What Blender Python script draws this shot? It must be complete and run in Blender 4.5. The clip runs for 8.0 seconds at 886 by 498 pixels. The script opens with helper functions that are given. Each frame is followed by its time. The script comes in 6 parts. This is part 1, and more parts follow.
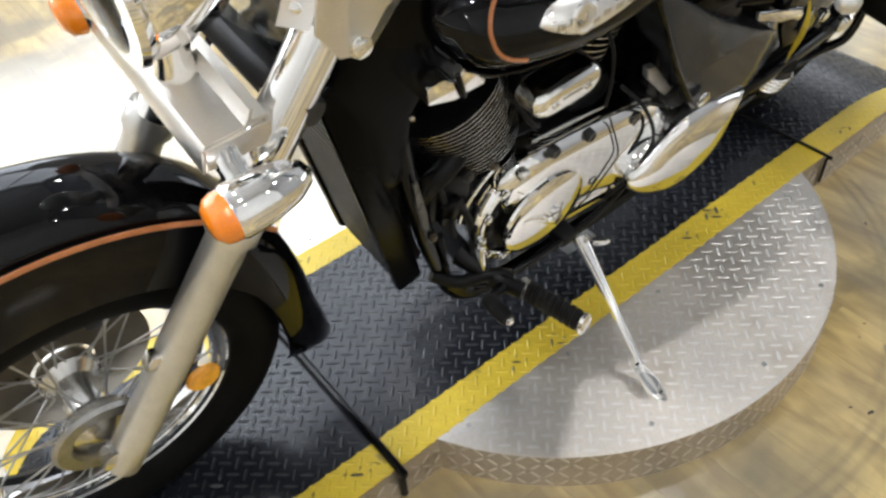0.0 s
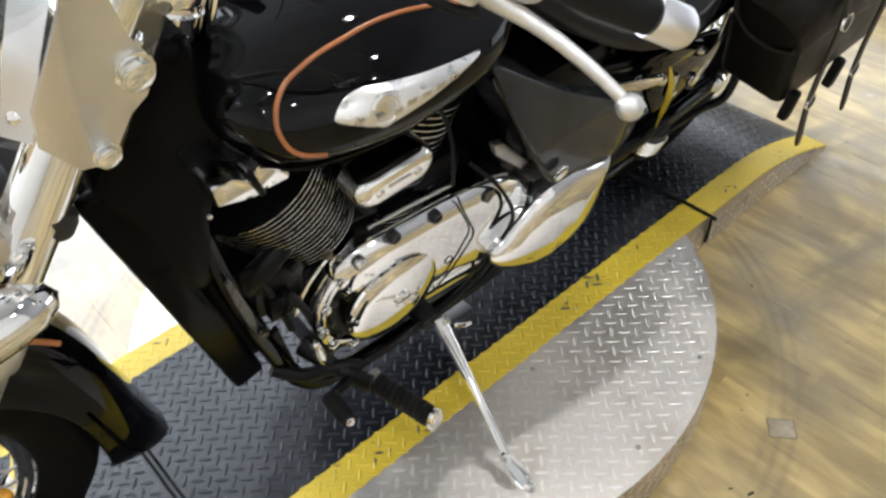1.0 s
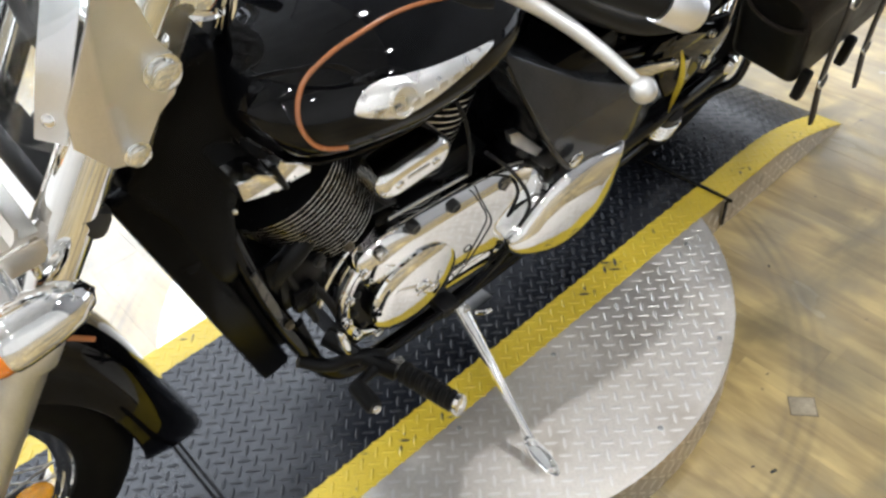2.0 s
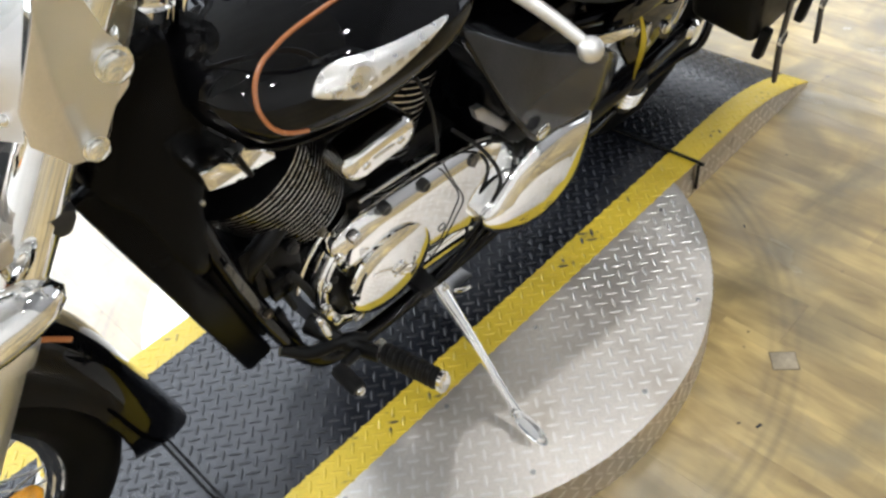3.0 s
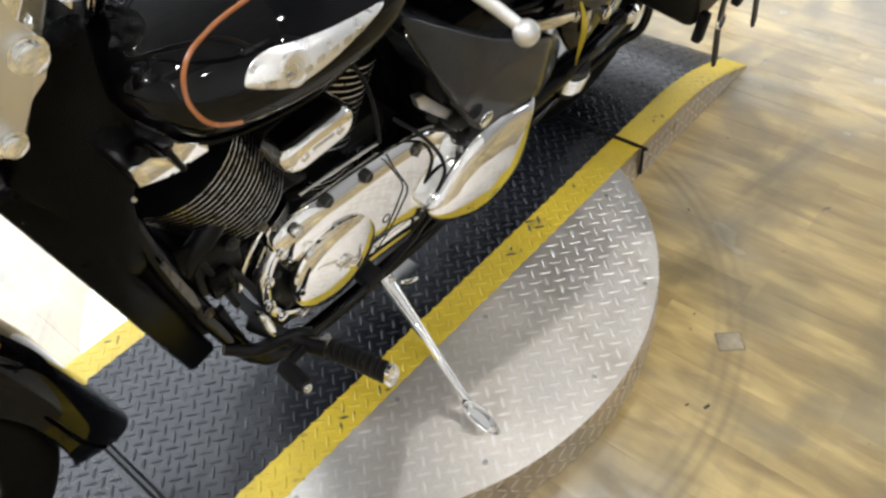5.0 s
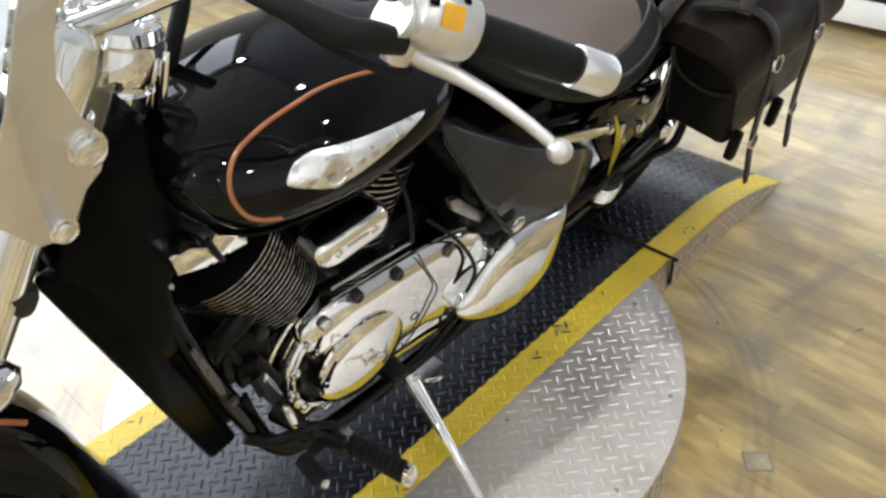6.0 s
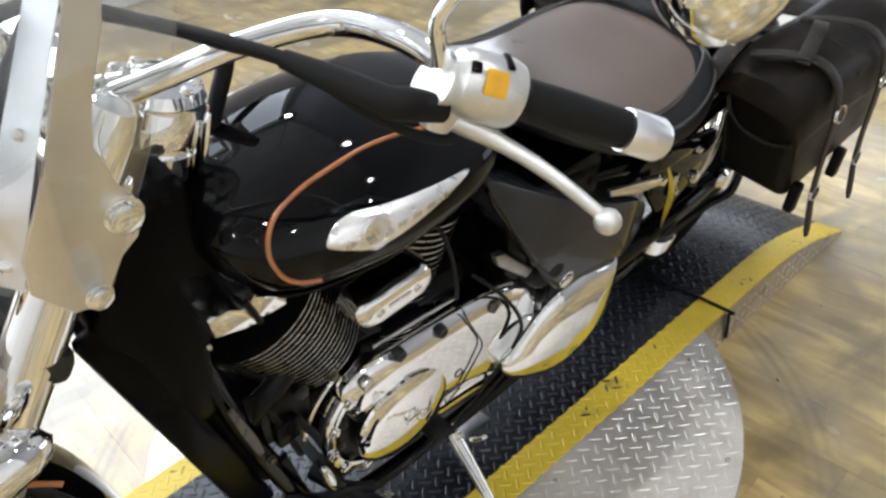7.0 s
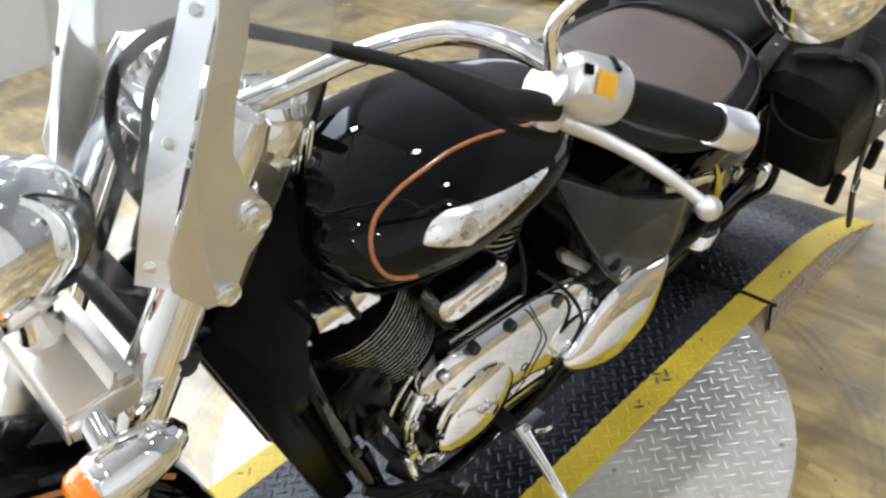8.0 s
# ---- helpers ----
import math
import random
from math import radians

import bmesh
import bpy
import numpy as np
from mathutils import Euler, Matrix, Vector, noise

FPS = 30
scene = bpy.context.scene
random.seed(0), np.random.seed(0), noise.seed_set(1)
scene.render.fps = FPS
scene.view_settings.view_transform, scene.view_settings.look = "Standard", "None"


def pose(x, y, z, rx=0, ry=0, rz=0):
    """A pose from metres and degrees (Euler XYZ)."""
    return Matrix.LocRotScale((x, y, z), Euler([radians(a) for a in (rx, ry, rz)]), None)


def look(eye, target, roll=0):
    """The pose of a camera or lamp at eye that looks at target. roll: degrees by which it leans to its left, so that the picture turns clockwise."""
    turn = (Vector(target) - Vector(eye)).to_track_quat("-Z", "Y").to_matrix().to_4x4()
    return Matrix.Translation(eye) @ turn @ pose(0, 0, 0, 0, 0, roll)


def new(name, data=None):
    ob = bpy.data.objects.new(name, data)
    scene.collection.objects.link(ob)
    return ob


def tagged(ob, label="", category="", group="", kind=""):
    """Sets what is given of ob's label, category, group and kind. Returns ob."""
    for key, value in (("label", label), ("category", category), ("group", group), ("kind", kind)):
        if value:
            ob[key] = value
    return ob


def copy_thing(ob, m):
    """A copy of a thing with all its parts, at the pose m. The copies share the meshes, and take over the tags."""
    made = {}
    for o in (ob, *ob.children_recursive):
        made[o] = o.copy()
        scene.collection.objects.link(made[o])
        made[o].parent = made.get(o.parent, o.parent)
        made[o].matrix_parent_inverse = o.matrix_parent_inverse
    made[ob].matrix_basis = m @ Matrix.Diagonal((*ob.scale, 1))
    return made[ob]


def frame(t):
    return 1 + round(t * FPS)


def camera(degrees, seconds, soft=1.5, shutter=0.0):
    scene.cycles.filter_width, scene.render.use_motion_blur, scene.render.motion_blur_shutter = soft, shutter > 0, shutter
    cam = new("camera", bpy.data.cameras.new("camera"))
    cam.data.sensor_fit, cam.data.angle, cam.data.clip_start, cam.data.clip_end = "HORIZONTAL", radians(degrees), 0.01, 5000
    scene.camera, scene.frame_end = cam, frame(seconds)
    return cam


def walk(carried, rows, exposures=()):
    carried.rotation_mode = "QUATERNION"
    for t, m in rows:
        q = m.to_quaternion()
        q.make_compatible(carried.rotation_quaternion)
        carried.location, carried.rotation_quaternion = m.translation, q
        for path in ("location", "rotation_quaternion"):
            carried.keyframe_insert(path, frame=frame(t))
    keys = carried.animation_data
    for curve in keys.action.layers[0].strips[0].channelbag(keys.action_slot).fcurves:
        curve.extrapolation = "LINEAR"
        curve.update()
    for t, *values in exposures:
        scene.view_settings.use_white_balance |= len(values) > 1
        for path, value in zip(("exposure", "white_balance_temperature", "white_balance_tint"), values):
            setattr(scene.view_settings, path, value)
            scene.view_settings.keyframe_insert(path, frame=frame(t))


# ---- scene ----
cam = camera(57.0, 8.0, soft=2.7)
PATH = [
    (0, (-0.99, -0.729, 1.388), (-0.189, 0.461, -0.006), -6.5),
    (0.2, (-0.93, -0.734, 1.377), (-0.283, 0.196, 0.247), -7.7),
    (0.5, (-0.844, -0.744, 1.374), (0.002, 0.376, -0.051), -6.4),
    (0.7, (-0.794, -0.743, 1.376), (-0.059, 0.162, 0.28), -5.0),
    (0.9, (-0.773, -0.735, 1.372), (-0.005, 0.154, 0.286), -3.5),
    (1, (-0.763, -0.742, 1.375), (0.162, 0.412, 0.029), -4.6),
    (1.2, (-0.76, -0.734, 1.376), (0.067, 0.464, 0.004), -8.7),
    (2.3, (-0.787, -0.761, 1.389), (-0.049, 0.169, 0.316), -7.7),
    (2.5, (-0.785, -0.765, 1.39), (0.156, 0.401, 0.065), -8.5),
    (2.8, (-0.782, -0.778, 1.386), (-0.045, 0.16, 0.319), -9.7),
    (3, (-0.778, -0.783, 1.375), (0.118, 0.358, -0.002), -10.7),
    (3.2, (-0.775, -0.776, 1.369), (-0.065, 0.138, 0.265), -10.9),
    (3.5, (-0.773, -0.768, 1.368), (0.133, 0.366, -0.009), -10.0),
    (3.8, (-0.769, -0.77, 1.358), (-0.028, 0.101, 0.239), -8.8),
    (4, (-0.759, -0.779, 1.357), (0.205, 0.274, -0.043), -8.0),
    (4.2, (-0.758, -0.78, 1.358), (0.025, 0.05, 0.237), -7.6),
    (5.3, (-0.767, -0.782, 1.364), (0.193, 0.272, -0.038), -9.7),
    (5.5, (-0.773, -0.776, 1.37), (0.209, 0.318, 0.014), -9.1),
    (5.7, (-0.77, -0.781, 1.374), (0.01, 0.134, 0.318), -9.7),
    (6, (-0.763, -0.787, 1.38), (0.274, 0.402, 0.151), -7.0),
    (6.2, (-0.757, -0.777, 1.39), (0.094, 0.162, 0.414), -6.6),
    (6.5, (-0.77, -0.765, 1.397), (0.248, 0.469, 0.198), -7.8),
    (6.7, (-0.761, -0.762, 1.392), (0.044, 0.231, 0.43), -9.4),
    (7, (-0.723, -0.76, 1.386), (0.266, 0.546, 0.239), -8.8),
    (7.2, (-0.69, -0.76, 1.382), (0.068, 0.303, 0.458), -6.3),
    (7.5, (-0.68, -0.739, 1.378), (0.194, 0.609, 0.185), -6.8),
    (7.7, (-0.719, -0.735, 1.375), (0.01, 0.302, 0.399), -9.0),
    (7.9, (-0.797, -0.74, 1.404), (-0.021, 0.304, 0.472), -9.3),
    (8, (-0.837, -0.735, 1.419), (0.156, 0.588, 0.294), -10.6),
]
walk(cam, [(t, look(eye, target, roll)) for t, eye, target, roll in PATH], [(0, -0.09, 6150, 10), (0.5, -0.06, 6200, 10), (1.2, -0.06, 6050, 10), (2.5, -0.02, 6050, 10), (4.0, 0.05, 6300, 10), (5.5, -0.07, 6150, 10), (7.0, -0.14, 6000, 10), (7.5, -0.18, 5980, 10), (8.0, -0.1, 5920, 10)])

# ---- light: high-bay lamps under a dark ceiling, daylight through a window bank ----
scene.view_settings.exposure = 0.0
world = bpy.data.worlds.new("world")
scene.world = world
world.use_nodes = True
world.node_tree.nodes["Background"].inputs[0].default_value = (0.75, 0.85, 1.0, 1)
world.node_tree.nodes["Background"].inputs[1].default_value = 0.3
CEILING, LAMP_TOP = 6.6, 4.2
LAMP_WATTS = 17.5


def area(name, m, size_x, size_y, watts, colour, shape="RECTANGLE"):
    data = bpy.data.lights.new(name, "AREA")
    data.shape, data.size, data.size_y, data.energy, data.color = shape, size_x, size_y, watts, colour
    ob = new(name, data)
    ob.matrix_world = m
    return ob


LAMPS = [(x, y) for x in (-3.4, -1.1, 1.2) for y in (-3.6, -1.6, 0.4, 2.4)]
for lx, ly in LAMPS:
    area("lamp_light", pose(lx, ly, LAMP_TOP - 0.42), 0.11, 0.11, LAMP_WATTS, (1.0, 0.97, 0.93), "DISK")


# ---- materials ----
def mat(name, base, rough=0.5, metal=0.0, vary=0.15, scale=8.0, fine=150.0, bump=0.0, stretch=(1, 1, 1), coat=0.0, second=None, cover=0.5, rnd=0.0, rvary=0.08, edge=0.08, srough=None, smetal=None, spec=0.5, crough=0.04):
    """Noise at two scales tints the base and its gloss; second: a colour of worn or dirty patches, of which cover is how rare."""
    m = bpy.data.materials.new(name)
    m.use_nodes = True
    nt = m.node_tree
    n, ln = nt.nodes, nt.links
    b = n["Principled BSDF"]
    geo = n.new("ShaderNodeNewGeometry")
    mp = n.new("ShaderNodeMapping")
    mp.inputs["Scale"].default_value = stretch
    ln.new(geo.outputs["Position"], mp.inputs["Vector"])

    def noise_at(sc, detail):
        t = n.new("ShaderNodeTexNoise")
        t.inputs["Scale"].default_value, t.inputs["Detail"].default_value = sc, detail
        ln.new(mp.outputs[0], t.inputs["Vector"])
        return t.outputs["Fac"]

    def ramp(src, a, z, lo, hi):
        r = n.new("ShaderNodeMapRange")
        r.inputs[1].default_value, r.inputs[2].default_value, r.inputs[3].default_value, r.inputs[4].default_value = a, z, lo, hi
        ln.new(src, r.inputs[0])
        return r.outputs[0]

    def mix(kind, fac, a, z):
        x = n.new("ShaderNodeMix")
        x.data_type, x.blend_type = "RGBA", kind
        for sock, v in ((x.inputs[0], fac), (x.inputs[6], a), (x.inputs[7], z)):
            if isinstance(v, bpy.types.NodeSocket):
                ln.new(v, sock)
            else:
                sock.default_value = v if isinstance(v, float) else (*v, 1)[:4]
        return x.outputs[2]

    big, small = noise_at(scale, 4.0), noise_at(fine, 2.0)
    tone = ramp(big, 0.3, 0.7, 1 - vary, 1 + vary)
    grain = ramp(small, 0.3, 0.7, 1 - vary * 0.5, 1 + vary * 0.5)
    mul = n.new("ShaderNodeMath")
    mul.operation = "MULTIPLY"
    ln.new(tone, mul.inputs[0]), ln.new(grain, mul.inputs[1])
    val = mul.outputs[0]
    if rnd:
        info = n.new("ShaderNodeObjectInfo")
        m2 = n.new("ShaderNodeMath")
        m2.operation = "MULTIPLY"
        ln.new(val, m2.inputs[0]), ln.new(ramp(info.outputs["Random"], 0, 1, 1 - rnd, 1 + rnd), m2.inputs[1])
        val = m2.outputs[0]
    comb = n.new("ShaderNodeCombineColor")
    for k in range(3):
        ln.new(val, comb.inputs[k])
    col = mix("MULTIPLY", 1.0, base, comb.outputs[0])
    r_out = ramp(big, 0.3, 0.7, max(rough - rvary, 0.02), min(rough + rvary, 1))
    if second is not None:
        worn = noise_at(scale * 2.3, 6.0)
        fac = ramp(worn, cover, cover + edge, 0.0, 1.0)
        col = mix("MIX", fac, col, second)
        if srough is not None:
            rm = n.new("ShaderNodeMix")
            ln.new(fac, rm.inputs[0]), ln.new(r_out, rm.inputs[2])
            rm.inputs[3].default_value = srough
            r_out = rm.outputs[0]
        if smetal is not None:
            ln.new(ramp(fac, 0, 1, metal, smetal), b.inputs["Metallic"])
    ln.new(col, b.inputs["Base Color"])
    ln.new(r_out, b.inputs["Roughness"])
    b.inputs["Metallic"].default_value = metal
    b.inputs["Coat Weight"].default_value = coat
    b.inputs["Specular IOR Level"].default_value = spec
    b.inputs["Coat Roughness"].default_value = crough
    if bump:
        bp = n.new("ShaderNodeBump")
        bp.inputs["Strength"].default_value, bp.inputs["Distance"].default_value = 0.6, bump
        ln.new(small, bp.inputs["Height"])
        ln.new(bp.outputs[0], b.inputs["Normal"])
    return m


CHROME = mat("chrome", (0.92, 0.915, 0.90), 0.05, 1.0, 0.03, 30, 300, rvary=0.025)
SATIN = mat("satin_aluminium", (0.70, 0.69, 0.66), 0.24, 1.0, 0.06, 20, 300, rvary=0.06)
POLISHED = mat("polished_fin_edge", (0.46, 0.45, 0.43), 0.3, 1.0, 0.1, 60, 400)
GLOSS = mat("black_gloss_paint", (0.0025, 0.0025, 0.003), 0.05, 0.0, 0.1, 10, 300, coat=0.45, rvary=0.02, spec=0.02, crough=0.02)
PLASTIC = mat("black_plastic", (0.002, 0.002, 0.0023), 0.24, 0.0, 0.2, 14, 500, bump=0.0001, spec=0.08)
ENGINE = mat("black_engine_enamel", (0.003, 0.003, 0.0033), 0.36, 0.0, 0.3, 25, 400, bump=0.0004, second=(0.02, 0.019, 0.018), cover=0.66, spec=0.16)
RUBBER = mat("black_rubber", (0.008, 0.008, 0.008), 0.55, 0.0, 0.25, 20, 300, bump=0.0004, spec=0.2)
TYRE = mat("tyre_rubber", (0.0035, 0.0035, 0.0035), 0.62, 0.0, 0.25, 14, 260, bump=0.0005, spec=0.1)
SEATM = mat("black_seat_vinyl", (0.006, 0.006, 0.006), 0.48, 0.0, 0.15, 9, 700, bump=0.0004, rvary=0.06, spec=0.3)
SEATTOP = mat("smooth_brown_black_vinyl", (0.095, 0.062, 0.042), 0.3, 0.0, 0.1, 6, 600, bump=0.0002, rvary=0.03, spec=1.0, coat=1.0, crough=0.2)
PIPING = mat("grey_black_piping", (0.05, 0.047, 0.044), 0.45, 0.0, 0.15, 30, 500)
LEATHER = mat("black_bag_leather", (0.004, 0.0038, 0.0036), 0.42, 0.0, 0.35, 16, 420, bump=0.0009, second=(0.012, 0.010, 0.008), cover=0.62, spec=0.16)
LIDLEATHER = mat("brown_black_lid_leather", (0.010, 0.0075, 0.0055), 0.42, 0.0, 0.35, 12, 420, bump=0.0011, second=(0.026, 0.018, 0.012), cover=0.56, edge=0.15, spec=0.12)
STRAPLEATHER = mat("worn_strap_leather", (0.02, 0.016, 0.0125), 0.5, 0.0, 0.35, 30, 420, bump=0.0006, second=(0.06, 0.05, 0.04), cover=0.62, spec=0.25)
COPPER = mat("copper_pinstripe", (0.42, 0.15, 0.05), 0.22, 0.0, 0.12, 30, 300, coat=0.6)
ORANGE = mat("orange_lens", (0.92, 0.25, 0.008), 0.12, 0.0, 0.12, 40, 300, coat=0.8)
AMBER = mat("amber_reflector", (0.92, 0.40, 0.02), 0.15, 0.0, 0.2, 60, 500, coat=0.8)
ALU = mat("tread_plate_aluminium", (0.78, 0.735, 0.67), 0.47, 1.0, 0.12, 4, 160, bump=0.0002, second=(0.62, 0.565, 0.49), cover=0.50, edge=0.25, rvary=0.08)
ALULUG = mat("tread_lug_aluminium", (0.84, 0.81, 0.77), 0.42, 1.0, 0.1, 8, 200, rvary=0.08)
BLACKPAINT = mat("black_deck_paint", (0.012, 0.0135, 0.018), 0.24, 0.0, 0.25, 3.5, 200, bump=0.0003, second=(0.03, 0.031, 0.035), cover=0.58, edge=0.2, rvary=0.1, spec=0.38)
BLACKLUG = mat("black_deck_lug", (0.012, 0.013, 0.016), 0.32, 0.0, 0.25, 6, 200, second=(0.10, 0.10, 0.10), cover=0.62, edge=0.08, srough=0.3, smetal=0.5, spec=0.35)
YELLOWLUG = mat("worn_yellow_lug", (0.62, 0.455, 0.032), 0.34, 0.0, 0.14, 5, 220, second=(0.05, 0.042, 0.025), cover=0.60, edge=0.05)
YELLOW = mat("yellow_safety_paint", (0.62, 0.455, 0.032), 0.42, 0.0, 0.14, 5, 220, bump=0.0003, second=(0.30, 0.22, 0.05), cover=0.67, edge=0.08)
SIDEPLATE = mat("tread_plate_side", (0.62, 0.565, 0.49), 0.42, 1.0, 0.15, 7, 180, second=(0.40, 0.35, 0.28), cover=0.57, edge=0.12)
WALL = mat("painted_wall", (0.70, 0.69, 0.67), 0.7, 0.0, 0.06, 1.5, 90, bump=0.0005)
DARK = mat("grey_ceiling", (0.60, 0.595, 0.585), 0.8, 0.0, 0.15, 2, 60)
# grey chosen for the unseen upper east wall, to dim reflections in the deck
DIMWALL = mat("dimming_wall_grey", (0.30, 0.305, 0.32), 0.6, 0.0, 0.1, 1.5, 90, bump=0.0005)
WHITE = mat("white_board", (0.80, 0.79, 0.76), 0.5, 0.0, 0.06, 4, 120)
BLACKMETAL = mat("black_metal", (0.02, 0.02, 0.02), 0.45, 0.2, 0.2, 10, 200)
WOODTRIM = mat("wood_trim", (0.30, 0.19, 0.10), 0.4, 0.0, 0.2, 6, 90, stretch=(1, 0.1, 1))
YSTICK = mat("yellow_sticker", (0.85, 0.45, 0.02), 0.5, 0.0, 0.08, 60, 400)
RIBBON = mat("yellow_ribbon", (0.55, 0.42, 0.02), 0.45, 0.0, 0.15, 40, 300)
GREYPANEL = mat("bare_metal_patch", (0.42, 0.42, 0.41), 0.35, 1.0, 0.2, 30, 300)
SILVER = mat("silver_painted_alloy", (0.74, 0.73, 0.70), 0.36, 0.85, 0.06, 40, 300)
CAST = mat("bright_cast_emblem", (0.92, 0.91, 0.88), 0.3, 1.0, 0.05, 40, 300)
RELIEF = mat("soft_relief_alloy", (0.66, 0.64, 0.60), 0.3, 1.0, 0.1, 40, 300)
NECK = mat("black_moulded_plastic", (0.0016, 0.0017, 0.002), 0.22, 0.0, 0.2, 9, 500, bump=0.0001, spec=0.06, rvary=0.06)
SIDELUG = mat("tread_side_lug", (0.80, 0.76, 0.70), 0.42, 1.0, 0.12, 9, 200)
PLATE = mat("matt_bright_plate", (0.78, 0.74, 0.68), 0.36, 1.0, 0.05, 20, 300, rvary=0.05)
# the side cover's grey sheen is put into this lifted black base
SHEENBLACK = mat("sheen_lifted_black_paint", (0.030, 0.032, 0.036), 0.16, 0.0, 0.25, 7, 300, coat=0.4, rvary=0.05, spec=0.1)
TRIM = mat("bright_edge_trim", (0.95, 0.95, 0.96), 0.34, 1.0, 0.02, 20, 300, rvary=0.02)
MOTTLED = mat("mottled_grey_metal", (0.16, 0.16, 0.155), 0.42, 0.8, 0.3, 40, 260, bump=0.0004, second=(0.08, 0.08, 0.08), cover=0.55)
EMBOSS = mat("dark_emboss", (0.16, 0.14, 0.11), 0.35, 1.0, 0.1, 40, 300)


def glass(name, tint, rough=0.02):
    m = bpy.data.materials.new(name)
    m.use_nodes = True
    b = m.node_tree.nodes["Principled BSDF"]
    b.inputs["Base Color"].default_value = (*tint, 1)
    b.inputs["Roughness"].default_value = rough
    b.inputs["Transmission Weight"].default_value = 1.0
    b.inputs["IOR"].default_value = 1.46
    return m


def clear_sheet(name):
    """A thin clear sheet: light passes straight through, and its skin mirrors a little, more at a slant."""
    m = bpy.data.materials.new(name)
    m.use_nodes = True
    n, ln = m.node_tree.nodes, m.node_tree.links
    n.remove(n["Principled BSDF"])
    clear, gloss, both = n.new("ShaderNodeBsdfTransparent"), n.new("ShaderNodeBsdfGlossy"), n.new("ShaderNodeMixShader")
    clear.inputs["Color"].default_value = (0.95, 0.96, 0.96, 1)
    gloss.inputs["Roughness"].default_value = 0.04
    both.inputs[0].default_value = 0.09
    ln.new(clear.outputs[0], both.inputs[1]), ln.new(gloss.outputs[0], both.inputs[2])
    ln.new(both.outputs[0], n["Material Output"].inputs["Surface"])
    return m


SCREEN = clear_sheet("clear_polycarbonate")
LENSGLASS = glass("headlamp_glass", (0.95, 0.96, 0.98), 0.05)


def emitter(name, colour, strength):
    m = bpy.data.materials.new(name)
    m.use_nodes = True
    b = m.node_tree.nodes["Principled BSDF"]
    b.inputs["Base Color"].default_value = (*colour, 1)
    b.inputs["Emission Color"].default_value = (*colour, 1)
    b.inputs["Emission Strength"].default_value = strength
    return m


LAMPGLOW = emitter("lamp_glow", (1.0, 0.93, 0.82), 30.0)
SKYGLOW = emitter("window_sky", (0.91, 0.95, 1.0), 5.1)
# glow of the added low east window, which whitens the far floor
LOWGLOW = emitter("low_window_glow", (0.95, 0.97, 1.0), 1.8)


